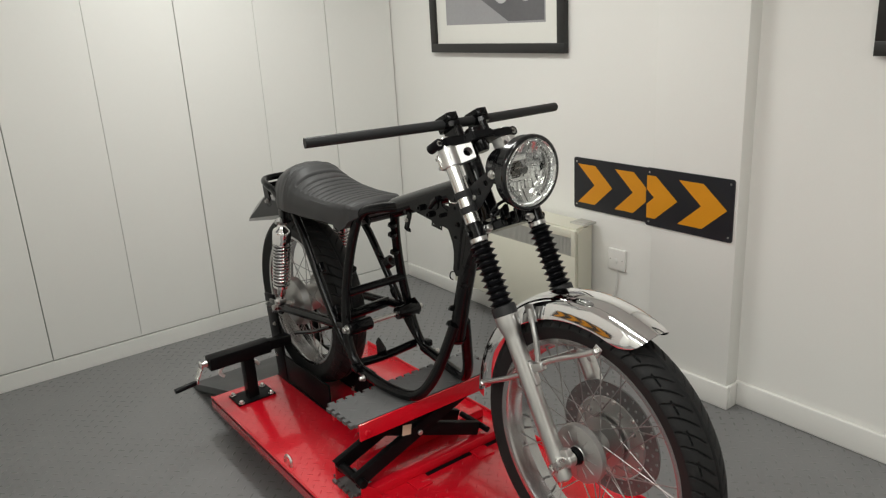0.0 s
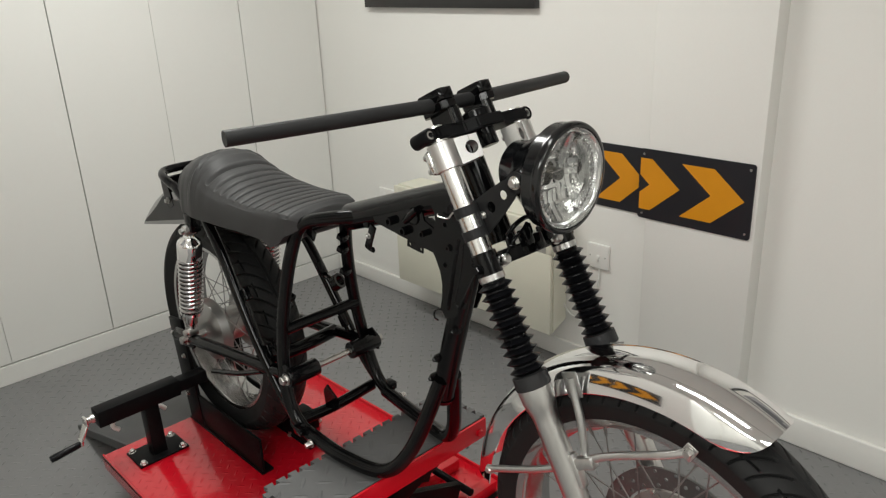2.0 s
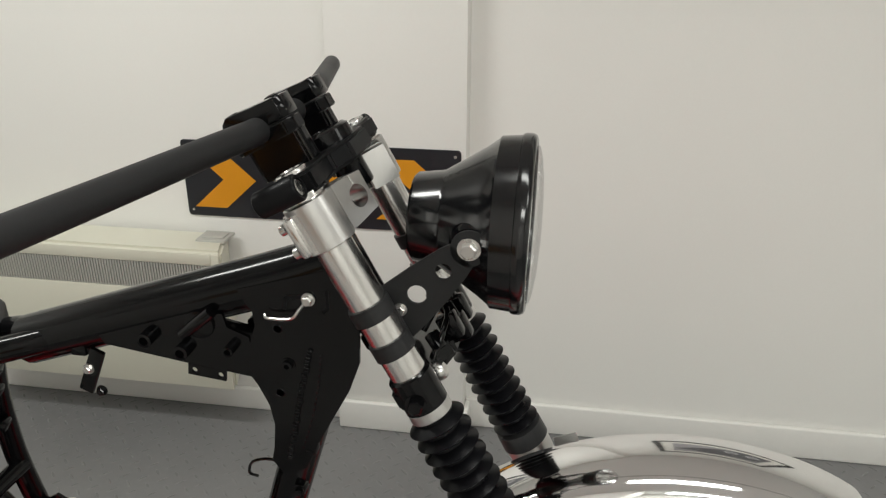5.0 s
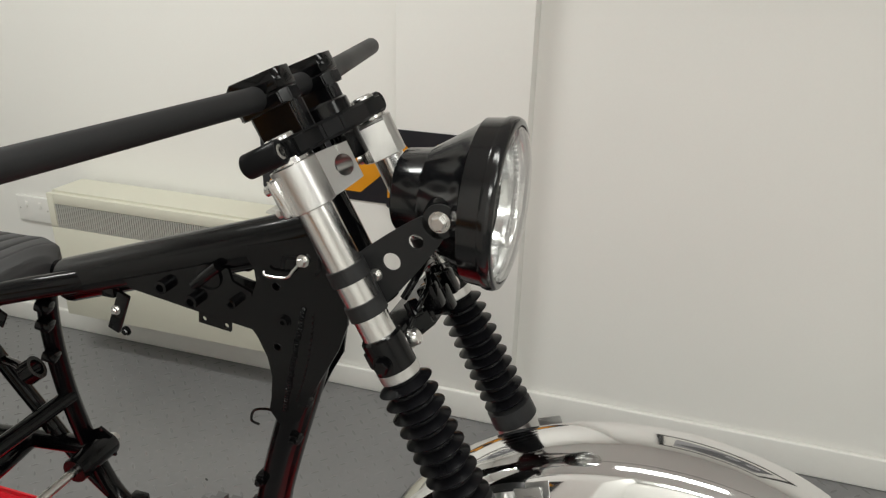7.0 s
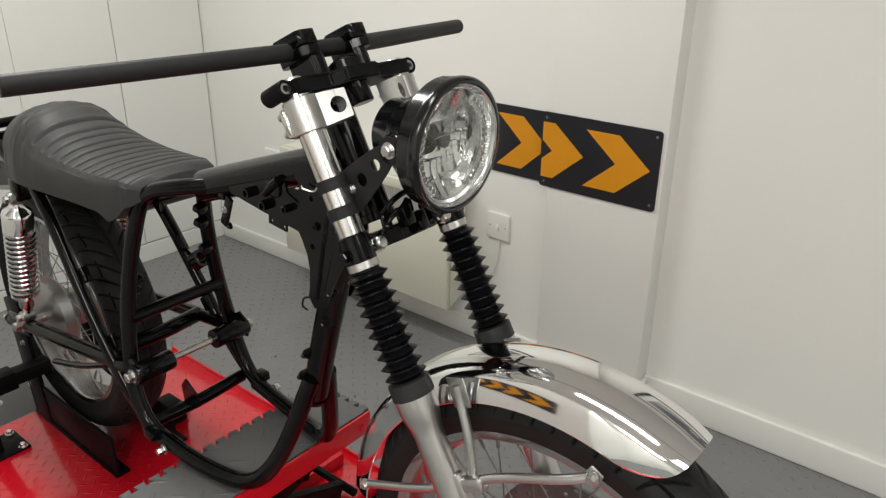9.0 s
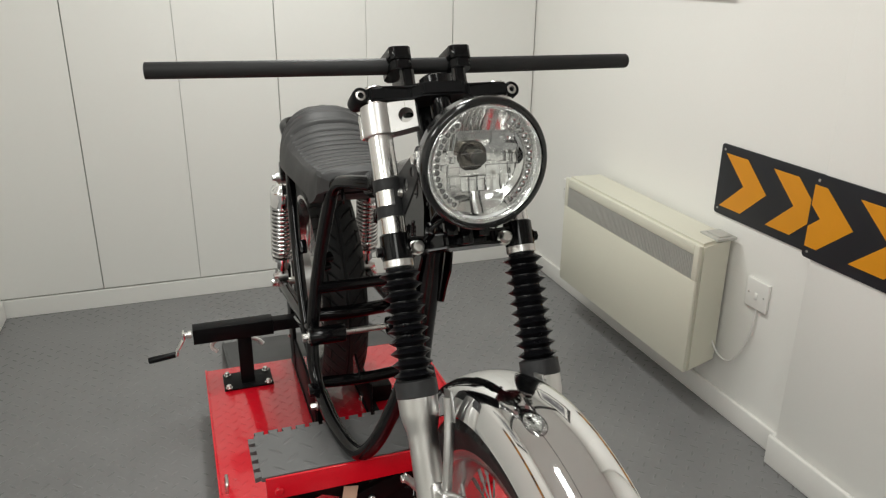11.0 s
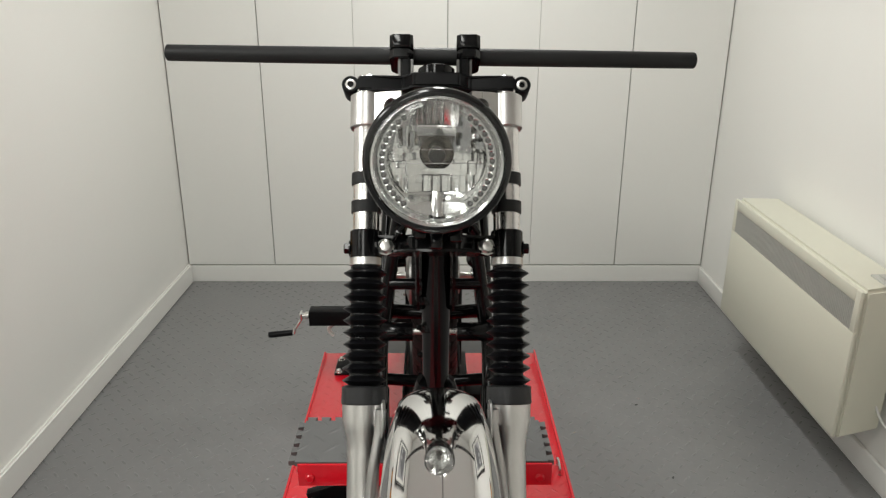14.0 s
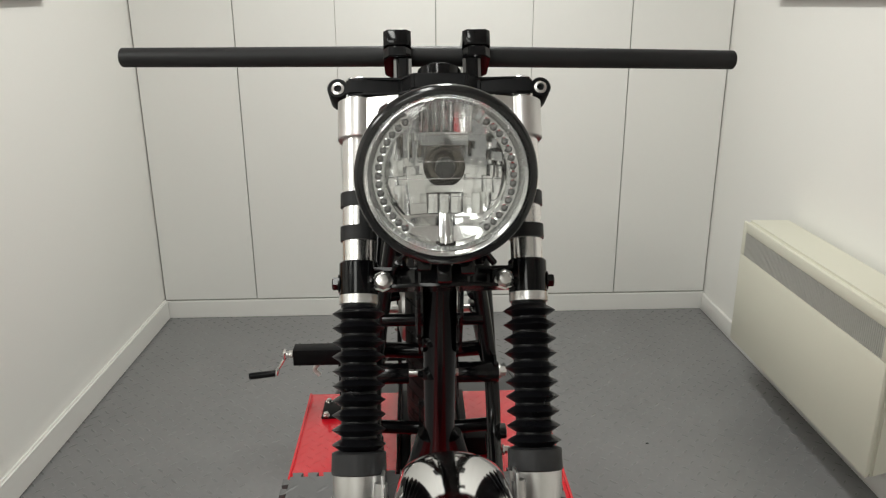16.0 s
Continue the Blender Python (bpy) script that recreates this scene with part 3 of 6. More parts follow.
    part("pad", toothed(x0 + 0.008, x0 + 0.095, fy + 0.040, fy + 0.180, z0 + 0.0005, z0 + 0.0105, ("left", "back")), "mat", low)


lift()
wheel_vice()
scissor_jack()


# ---- the motorcycle ----
AX = V(0, 0.4669, 0.8843)          # up the fork
FWD = V(0, -0.8843, 0.4669)        # square to it, to the front
FORK_X = 0.0975
HUB_F, HUB_R = V(0, 1.345, 0.55), V(0, 2.778, 0.54)


def fork_at(z, x=0.0):
    return V(x, 1.3504 + 0.528 * (z - 0.507), z)


def fork_plane(at):
    """x across, y to the front, z up the fork."""
    m = Matrix((V(1, 0, 0), FWD, AX)).transposed().to_4x4()
    m.translation = at
    return m


def tyre_mesh(R, half, r_in, grooves, chevron, n=1500, k=84):
    """A tyre section swept round x, with grooves sunk into the tread."""
    bm = bmesh.new()
    height = R - r_in
    rings = []
    for i in range(n):
        a = 2 * math.pi * i / n
        ring = []
        for j in range(k):
            u = -1 + 2 * j / (k - 1)
            ang = u * math.radians(128)
            x = half * math.sin(ang) if abs(ang) < math.pi / 2 else math.copysign(half * (1 - 0.30 * (abs(ang) - math.pi / 2)), u)
            rad = R - height * 0.5 * (1 - math.cos(ang)) if abs(ang) < math.pi / 2 else R - height * (0.5 + 0.52 * (abs(ang) - math.pi / 2) / math.radians(38))
            x_share = abs(math.degrees(ang)) / 90
            if x_share < 0.93:
                run = a / (2 * math.pi) * grooves - chevron * (1 - x_share) ** 2 + (0.5 if u > 0 else 0)
                phase = run % 1.0
                d = min(phase, 1 - phase) * (2 * math.pi * R / grooves)
                wide = 0.0019 - 0.0005 * x_share
                cut = max(0.0, min(1.0, (wide + 0.0010 - d) / 0.0020)) * min(1.0, max(0.0, (x_share - 0.10) / 0.03))
                if x_share < 0.03 or (abs(x_share - 0.52) < 0.02 and (run % 2.0 < 0.75 or run % 2.0 > 1.75)):
                    cut = 0.8
                rad -= cut * 0.0065 * math.cos(min(abs(ang), 1.3))
                x -= cut * 0.0055 * math.sin(ang)
            ring.append(bm.verts.new((x, rad * math.cos(a), rad * math.sin(a))))
        rings.append(ring)
    for i in range(n):
        one, two = rings[i], rings[(i + 1) % n]
        for j in range(k - 1):
            bm.faces.new((one[j], one[j + 1], two[j + 1], two[j]))
    return bm


def wheel(name, label, bike, hub, R, half, rim_r, hub_w, flange_r, grooves):
    X = (1, 0, 0)
    w = half * 0.76
    bm = lathe([(-w - 0.004, rim_r + 0.006), (-w - 0.0045, rim_r + 0.002), (-w - 0.002, rim_r - 0.011), (-w * 0.88, rim_r - 0.015), (-w * 0.5, rim_r - 0.016), (0, rim_r - 0.026), (w * 0.5, rim_r - 0.016),
                (w * 0.88, rim_r - 0.015), (w + 0.002, rim_r - 0.011), (w + 0.0045, rim_r + 0.002), (w + 0.004, rim_r + 0.006), (w + 0.001, rim_r + 0.006), (w * 0.9, rim_r - 0.004), (w * 0.5, rim_r - 0.008), (0, rim_r - 0.018), (-w * 0.5, rim_r - 0.008), (-w * 0.9, rim_r - 0.004), (-w - 0.001, rim_r + 0.006)],
               (0, 0, 0), X, 96, closed=True)
    rim = part(name, bm, "rim", bike, label, m=Matrix.Translation(hub))
    part("tyre", tyre_mesh(R, half, rim_r - 0.004, grooves, 1.7), "tyre", rim, "black road tyre with curved tread grooves")
    meshes = []
    for side in (-1, 1):
        for lean in (-1, 1):
            bm = bmesh.new()
            a = lean * 0.95
            inner = V(side * hub_w, math.sin(a) * flange_r * 0.93, math.cos(a) * flange_r * 0.93)
            b = lean * 0.10
            outer = V(side * w * 0.25, math.sin(b) * (rim_r - 0.02), math.cos(b) * (rim_r - 0.02))
            tube([inner, outer], 0.0015, 6, 1, bm)
            d = (inner - outer).normalized()
            tube([outer, outer + d * 0.020], 0.0031, 6, 1, bm)
            mesh = bpy.data.meshes.new("spoke")
            bm.to_mesh(mesh)
            bm.free()
            mesh.materials.append(M["spoke"])
            meshes.append((mesh, side, lean))
    for mesh, side, lean in meshes:
        for i in range(9):
            turn = 40 * i + (10 if side > 0 else 0) + (20 if lean > 0 else 0)
            shared("spoke", mesh, rim, pose(0, 0, 0, turn, 0, 0))
    return rim


def disc_mesh(r_out, r_in, t, holes):
    """A drilled brake disc: ring cells, every second one with a hole."""
    bm = bmesh.new()
    rows = 3
    for j in range(rows):
        a0 = r_in + (r_out - r_in) * j / rows
        a1 = r_in + (r_out - r_in) * (j + 1) / rows
        n = holes
        for i in range(n):
            t0, t1 = 2 * math.pi * i / n, 2 * math.pi * (i + 1) / n
            cell = [(a * math.cos(t_), a * math.sin(t_)) for a, t_ in ((a0, t0), (a1, t0), (a1, t1), (a0, t1))]
            mid = ((a0 + a1) / 2 * math.cos((t0 + t1) / 2), (a0 + a1) / 2 * math.sin((t0 + t1) / 2))
            holed(cell, mid, 0.0038 if (i + j) % 2 else 0.0012, t, Euler((0, radians(90), 0)).to_matrix().to_4x4(), bm, 12)
    bmesh.ops.remove_doubles(bm, verts=bm.verts[:], dist=0.0014)
    return bm


def fender_mesh(hub, r, half, a0, a1, thick=0.0016, n=72, k=97):
    """A domed mudguard arc; angles in degrees from straight ahead, going up and back."""
    # cross-section by its slope: a shallow crown, a tight shoulder, then a steep flank with a small rolled edge
    section, x, drop, steps = [], 0.0, 0.0, 480
    crown, shoulder, flank = half - 0.0155, 0.0100, 0.0345
    total = crown + shoulder + flank
    for i in range(steps + 1):
        section.append((x, drop))
        q = total * i / steps
        if q < crown:
            slope = 26 * q / crown + 12 * (q / crown) ** 3
        elif q < crown + shoulder:
            slope = 38 + 28 * (q - crown) / shoulder
        else:
            slope = 66 + 12 * (q - crown - shoulder) / flank
        x += math.cos(radians(slope)) * total / steps
        drop += math.sin(radians(slope)) * total / steps
    bm = bmesh.new()
    skins = []
    for inner in (0, 1):
        rows = []
        for i in range(n + 1):
            narrow = 1.0 - 0.10 * max(0.0, 1 - i / (n * 0.06)) ** 2
            row = []
            for j in range(k):
                u = -1 + 2 * j / (k - 1)
                first = a0 + 7.0 * abs(u) ** 5
                a = radians(first + (a1 - first) * i / n)
                far, drop = section[min(len(section) - 1, round(abs(u) * (len(section) - 1)))]
                x = math.copysign(far * narrow, u)
                rad = r - drop - inner * thick
                if inner:
                    x *= 0.985
                row.append(bm.verts.new(hub + V(x, -rad * math.cos(a), rad * math.sin(a))))
            rows.append(row)
        skins.append(rows)
    for rows in skins:
        for i in range(n):
            for j in range(k - 1):
                bm.faces.new((rows[i][j], rows[i][j + 1], rows[i + 1][j + 1], rows[i + 1][j]))
    o, q = skins
    for i in range(n):
        for j in (0, k - 1):
            bm.faces.new((o[i][j], o[i + 1][j], q[i + 1][j], q[i][j]))
    for i in (0, n):
        for j in range(k - 1):
            bm.faces.new((o[i][j], o[i][j + 1], q[i][j + 1], q[i][j]))
    return bm


def curve_at(table, y):
    """Smooth reading of a table of (y, value)."""
    if y <= table[0][0]:
        return table[0][1]
    for (a, p), (b, q) in zip(table, table[1:]):
        if y <= b:
            t = (y - a) / (b - a)
            return p + (q - p) * (t * t * (3 - 2 * t) * 0.5 + t * 0.5)
    return table[-1][1]


def seat_mesh():
    """A scooped seat: domed ribbed top panel, a crease, and side skirts that drop to a point at the front."""
    top = [(2.215, 0.998), (2.222, 1.012), (2.24, 1.019), (2.30, 1.018), (2.36, 1.016), (2.42, 1.018), (2.48, 1.026), (2.53, 1.037), (2.57, 1.048), (2.60, 1.060), (2.63, 1.074), (2.655, 1.081), (2.69, 1.080), (2.74, 1.065), (2.79, 1.043), (2.83, 1.018), (2.865, 0.985)]
    crease = [(2.215, 0.988), (2.24, 1.004), (2.27, 1.008), (2.31, 1.005), (2.40, 1.001), (2.50, 1.004), (2.57, 1.013), (2.62, 1.029), (2.64, 1.047), (2.655, 1.066), (2.665, 1.077), (2.69, 1.079), (2.74, 1.064), (2.79, 1.042), (2.83, 1.017), (2.865, 0.984)]
    low = [(2.215, 0.980), (2.245, 0.962), (2.275, 0.936), (2.295, 0.926), (2.33, 0.939), (2.40, 0.942), (2.50, 0.939), (2.63, 0.932), (2.75, 0.926), (2.82, 0.945), (2.865, 0.960)]
    panel = [(2.215, 0.066), (2.24, 0.094), (2.27, 0.101), (2.40, 0.108), (2.55, 0.112), (2.60, 0.110), (2.625, 0.105), (2.645, 0.088), (2.66, 0.055), (2.668, 0.020), (2.68, 0.010), (2.865, 0.008)]
    wide = [(2.215, 0.072), (2.25, 0.104), (2.30, 0.114), (2.42, 0.124), (2.55, 0.131), (2.64, 0.131), (2.72, 0.117), (2.79, 0.093), (2.84, 0.062), (2.865, 0.030)]
    bm = bmesh.new()
    n, flat, skirt = 300, 24, 8
    rows = []
    for i in range(n + 1):
        y = 2.215 + 0.65 * i / n
        zt, zl, wt, w = curve_at(top, y), curve_at(low, y), curve_at(panel, y), curve_at(wide, y)
        dome = max(0.0015, zt - curve_at(crease, y))
        groove, pillow = 0.0, 0.0
        seam = min(1.0, max(0.0, (2.660 - y) / 0.035))
        if 2.243 < y < 2.545:
            ph = ((y - 2.243) / 0.0302) % 1.0
            groove = math.exp(-(min(ph, 1 - ph) / 0.07) ** 2)
            pillow = 1 - abs(math.sin(math.pi * ph)) ** 0.6
        else:
            groove = sum(k * math.exp(-((y - at) / 0.0045) ** 2) for at, k in ((2.545, 1.0), (2.586, 1.5)))
        half = []
        for j in range(flat + 1):
            u = j / flat
            fade = min(1.0, max(0.0, 0.95 - u) / 0.06)
            z = zt - dome * u ** 2.8 - (0.0058 * groove + 0.0026 * pillow) * fade - (0.0042 * seam if u > 0.97 else 0.0)
            half.append((wt * u, z))
        zc = zt - dome - 0.0002
        for j in range(1, skirt + 1):
            u = j / skirt
            half.append((wt + (w - wt) * (math.sin(u * math.pi / 2) ** 0.8), zc + (zl - zc) * (u ** (1.1 + 0.9 * min(1.0, max(0.0, (y - 2.63) / 0.05))))))
        row = [bm.verts.new((-x, y, z)) for x, z in reversed(half)] + [bm.verts.new((x, y, z)) for x, z in half[1:]]
        rows.append(row)
    k = len(rows[0])
    for i in range(n):
        for j in range(k - 1):
            bm.faces.new((rows[i][j], rows[i][j + 1], rows[i + 1][j + 1], rows[i + 1][j]))
        bm.faces.new((rows[i][0], rows[i + 1][0], rows[i + 1][k - 1], rows[i][k - 1]))
    for i in (0, n):
        bm.faces.new(rows[i])
    return bm


def headlight(bike):
    o, ax = (0, 1.668, 1.191), (0, -1, -0.02)
    shell = lathe([(0.010, 0), (0.010, 0.0425), (0.013, 0.0455), (0.040, 0.0490), (0.0435, 0.0515), (0.080, 0.0745), (0.091, 0.0828), (0.094, 0.0862), (0.1145, 0.0882), (0.1155, 0.0850)], o, ax, 72, caps=False)
    head = part("headlight", shell, "black_lacquer", bike, "round gloss black headlight with clear lens")
    rim = lathe([(0.1140, 0.0868), (0.1150, 0.0896), (0.1180, 0.0905), (0.1240, 0.0903), (0.1275, 0.0885), (0.1290, 0.0855), (0.1290, 0.0822), (0.1265, 0.0812), (0.116, 0.0810), (0.1140, 0.084)], o, ax, 72, closed=True)
    part("rim", rim, "black_lacquer", head)
    lens_ob = bmesh.new()
    prof = [(0.1265, 0.0810), (0.1295, 0.0800), (0.1318, 0.0770), (0.1345, 0.0670), (0.1368, 0.050), (0.1383, 0.025), (0.1388, 0)]
    lathe(prof, o, ax, 64, lens_ob, caps=False)
    ob = part("lens", lens_ob, "glass", head, "clear glass lens")
    ob.visible_shadow = False
    O, A = Vector(o), Vector(ax).normalized()
    U = V(1, 0, 0)
    W = A.cross(U).normalized()
    W = W if W.z > 0 else -W

    def bowl(u, v):
        return 0.076 + 5.0 * (u * u + v * v)

    # silvered bowl
    bm = bmesh.new()
    lathe([(0.1255, 0.0808), (0.1235, 0.0775), (0.1215, 0.0765), (0.108, 0.0758), (0.100, 0.0735), (0.0925, 0.062), (0.0845, 0.048), (0.0775, 0.032), (0.0740, 0.022), (0.060, 0.020), (0.052, 0.018), (0.052, 0)], o, ax, 64, bm, caps=False)
    part("reflector", bm, "facet", head, "silvered faceted reflector")
    for s in (-1, 1):
        arc = bmesh.new()
        loops = []
        for i in range(33):
            a = radians(-57 + 116 * i / 32)
            loops.append([arc.verts.new(O + U * (s * math.cos(a) * r) + W * (math.sin(a) * r) + A * h) for h, r in ((0.112, 0.0605), (0.1165, 0.0612), (0.1180, 0.0722), (0.114, 0.0738))])
        for one, two in zip(loops, loops[1:]):
            for k in range(4):
                arc.faces.new((one[k], one[(k + 1) % 4], two[(k + 1) % 4], two[k]))
        arc.faces.new(loops[0])
        arc.faces.new(loops[-1])
        part("led_arc", arc, "ring", head, "pale silver arc of light-emitting diodes")

    def panel(u0, u1, v0, v1, lean_u=0.0, lean_v=0.0, flute=0.0, flutes=1, lift_by=0.0, mat="facet", name="reflector_facet"):
        """One curved facet of the reflector, kept inside the ring of diodes."""
        bm = bmesh.new()
        n, m_ = 8 * flutes, 6
        cu, cv = (u0 + u1) / 2, (v0 + v1) / 2
        grid = []
        for a in range(n + 1):
            row = []
            for b in range(m_ + 1):
                u, v = u0 + (u1 - u0) * a / n, v0 + (v1 - v0) * b / m_
                rr = math.hypot(u, v)
                most = 0.0600 if abs(v) < 0.050 else 0.0740
                if rr > most:
                    u, v = u * most / rr, v * most / rr
                ph = (a / n * flutes) % 1.0
                h = bowl(cu, cv) + lift_by + (u - cu) * (0.6 * lean_u + 9.0 * cu) + (v - cv) * (0.6 * lean_v + 9.0 * cv) + flute * math.sin(math.pi * ph) + 6.0 * ((u - cu) ** 2 + (v - cv) ** 2)
                row.append(bm.verts.new(O + U * u + W * v + A * min(h, 0.1215)))
            grid.append(row)
        for a in range(n):
            for b in range(m_):
                bm.faces.new((grid[a][b], grid[a + 1][b], grid[a + 1][b + 1], grid[a][b + 1]))
        part(name, bm, mat, head)

    def fine(u0, u1, v0, v1, lean_u, lean_v, flute, nu, nv):
        """A plate broken into small cells that lean a little apart."""
        for a in range(nu):
            for b in range(nv):
                panel(u0 + (u1 - u0) * a / nu, u0 + (u1 - u0) * (a + 1) / nu, v0 + (v1 - v0) * b / nv, v0 + (v1 - v0) * (b + 1) / nv,
                      lean_u + rng.uniform(-0.13, 0.13), lean_v + rng.uniform(-0.13, 0.13), flute * rng.choice((-1, 1, 1)), 1, rng.uniform(0, 0.0003))

    rng = random.Random(11)
    part("bulb_collar", lathe([(0.060, 0.0200), (0.068, 0.0235), (0.074, 0.0290), (0.0815, 0.0370)], (0, 1.668, 1.194), ax, 18, caps=False), "facet", head)
    # ribbed ring between the diodes and the rim
    ribs, count = bmesh.new(), 120
    for i in range(count):
        a0, a1, a2 = (2 * math.pi * (i + k) / count for k in (0, 0.5, 1))
        put = lambda a, r, h: ribs.verts.new(O + U * math.cos(a) * r + W * math.sin(a) * r + A * h)
        low, mid, far = [put(a0, 0.0735, 0.1150), put(a0, 0.0803, 0.1245)], [put(a1, 0.0735, 0.1170), put(a1, 0.0803, 0.1258)], [put(a2, 0.0735, 0.1150), put(a2, 0.0803, 0.1245)]
        ribs.faces.new((low[0], low[1], mid[1], mid[0]))
        ribs.faces.new((mid[0], mid[1], far[1], far[0]))
    bmesh.ops.remove_doubles(ribs, verts=ribs.verts[:], dist=0.0001)
    part("ribbed_ring", ribs, "ring", head, smooth=False)
    # fluted top
    for u0, u1, lu, fl, k in ((-0.044, -0.026, -0.10, 0.0012, 1), (-0.026, -0.014, 0.10, 0.0020, 2), (-0.014, 0.009, 0.0, 0.0022, 3), (0.009, 0.027, -0.08, 0.0010, 1), (0.027, 0.045, 0.10, 0.0012, 1)):
        panel(u0, u1, 0.038, 0.072, lu, 0.10 + 0.25 * (k > 1), fl, k)
    # bright plates beside and under the bulb
    for sgn in (-1, 1):
        for u0, u1, v0, v1, lu, lv, fl in ((0.024, 0.042, 0.012, 0.038, 0.05, -0.10, 0.001), (0.042, 0.060, 0.010, 0.038, 0.12, 0.05, 0.002), (0.026, 0.043, -0.007, 0.012, -0.05, 0.10, 0.0),
                                           (0.043, 0.060, -0.007, 0.010, 0.15, 0.0, 0.0022), (0.020, 0.038, -0.026, -0.007, 0.02, -0.15, 0.0), (0.038, 0.060, -0.024, -0.007, -0.12, 0.10, 0.0014),
                                           (0.019, 0.036, -0.046, -0.026, 0.12, 0.12, 0.0), (0.036, 0.060, -0.046, -0.024, 0.10, -0.10, 0.0016)):
            fine(min(sgn * u0, sgn * u1), max(sgn * u0, sgn * u1), v0, v1, sgn * lu, lv, fl + 0.0005, rng.choice((1, 2)), rng.choice((1, 2, 3)))
    panel(-0.024, 0.0, 0.024, 0.038, 0.10, -0.15, 0.0008)
    panel(0.0, 0.024, 0.024, 0.038, -0.12, -0.05, 0.0008)
    panel(-0.020, 0.020, -0.026, -0.019, 0.0, 0.10, 0.0)
    panel(-0.019, -0.007, -0.046, -0.026, 0.25, 0.30, 0.0022, 1, 0.001)
    panel(-0.007, 0.006, -0.046, -0.026, 0.0, 0.35, 0.0030, 1, 0.003)
    panel(0.006, 0.019, -0.046, -0.026, -0.25, 0.30, 0.0022, 1, 0.001)
    panel(-0.036, -0.006, -0.073, -0.046, -0.05, 1.60, 0.0, 1, -0.003)
    panel(-0.006, 0.008, -0.073, -0.046, 0.0, -0.2, 0.0030, 1, 0.002)
    panel(0.008, 0.038, -0.073, -0.046, 0.05, 1.60, 0.0, 1, -0.003)
    bar = bmesh.new()
    for v, u0, u1, h in ((0.0375, -0.046, 0.045, 0.100), (0.0125, -0.028, 0.022, 0.108), (-0.0055, -0.050, 0.056, 0.106), (-0.0250, -0.020, 0.026, 0.104)):
        tube([O + U * u0 + W * v + A * h, O + U * (u0 * 0.4 + u1 * 0.6) + W * (v + 0.0008) + A * h, O + U * u1 + W * v + A * h], 0.0005, 6, 6, bar)
    part("lens_lines", bar, "alloy_bright", head)
    holder = lathe([(0.060, 0.0235), (0.072, 0.0235), (0.073, 0.0205), (0.068, 0.0200), (0.068, 0.0170), (0.075, 0.0168), (0.075, 0.0140), (0.070, 0.0135), (0.070, 0)], (0, 1.668, 1.195), ax, 36)
    part("bulb_holder", holder, "bulb", head)
    bulb = lathe([(0.052, 0.018), (0.060, 0.018), (0.062, 0.012), (0.080, 0.011), (0.082, 0.0095), (0.098, 0.0095), (0.103, 0.007), (0.103, 0)], (0, 1.668, 1.195), ax, 28)
    part("bulb", bulb, "bulb", head, "shielded halogen bulb")
    shade = lathe([(0.097, 0.0105), (0.104, 0.0100), (0.105, 0)], (0, 1.668, 1.195), ax, 24)
    part("bulb_cap", shade, "dark_steel", head)
    chip = bmesh.new()
    lathe([(0, 0.0027), (0.0014, 0.0027), (0.0026, 0.0016), (0.0030, 0)], (0, 0, 0), (0, 0, 1), 12, chip)
    chip_mesh = bpy.data.meshes.new("led")
    chip.to_mesh(chip_mesh)
    chip.free()
    chip_mesh.materials.append(M["led"])
    # each diode sits in a small round silvered cup
    cup = bmesh.new()
    lathe([(0.0, 0.0028), (0.0020, 0.0036), (0.0023, 0.0043), (0.0, 0.0046)], (0, 0, 0), (0, 0, 1), 10, cup, closed=True)
    cup_mesh = bpy.data.meshes.new("led_cup")
    cup.to_mesh(cup_mesh)
    cup.free()
    cup_mesh.materials.append(M["chrome"])
    turn = along(A).to_4x4()
    for s in (-1, 1):
        for i in range(15):
            a = radians(-52 + 106 * i / 14)
            p = O + U * (s * math.cos(a) * 0.0668) + W * (math.sin(a) * 0.0668) + A * 0.1174
            shared("led", chip_mesh, head, Matrix.Translation(p) @ turn)
            shared("led_cup", cup_mesh, head, Matrix.Translation(p) @ turn)
    for s in (-1, 1):
        hb = V(s * 0.0755, 1.592, 1.191)
        part("side_boss", lathe([(0, 0.0215), (0.006, 0.0205), (0.012, 0.0180), (0.0125, 0)], hb - V(s * 0.014, 0, 0), (s, 0, 0), 28), "black_gloss", head)
        part("side_bolt", bolt(hb + V(s * 0.003, 0, 0), (s, 0, 0), 0.0082, 0.009), "steel", head, "zinc hexagon bolt")


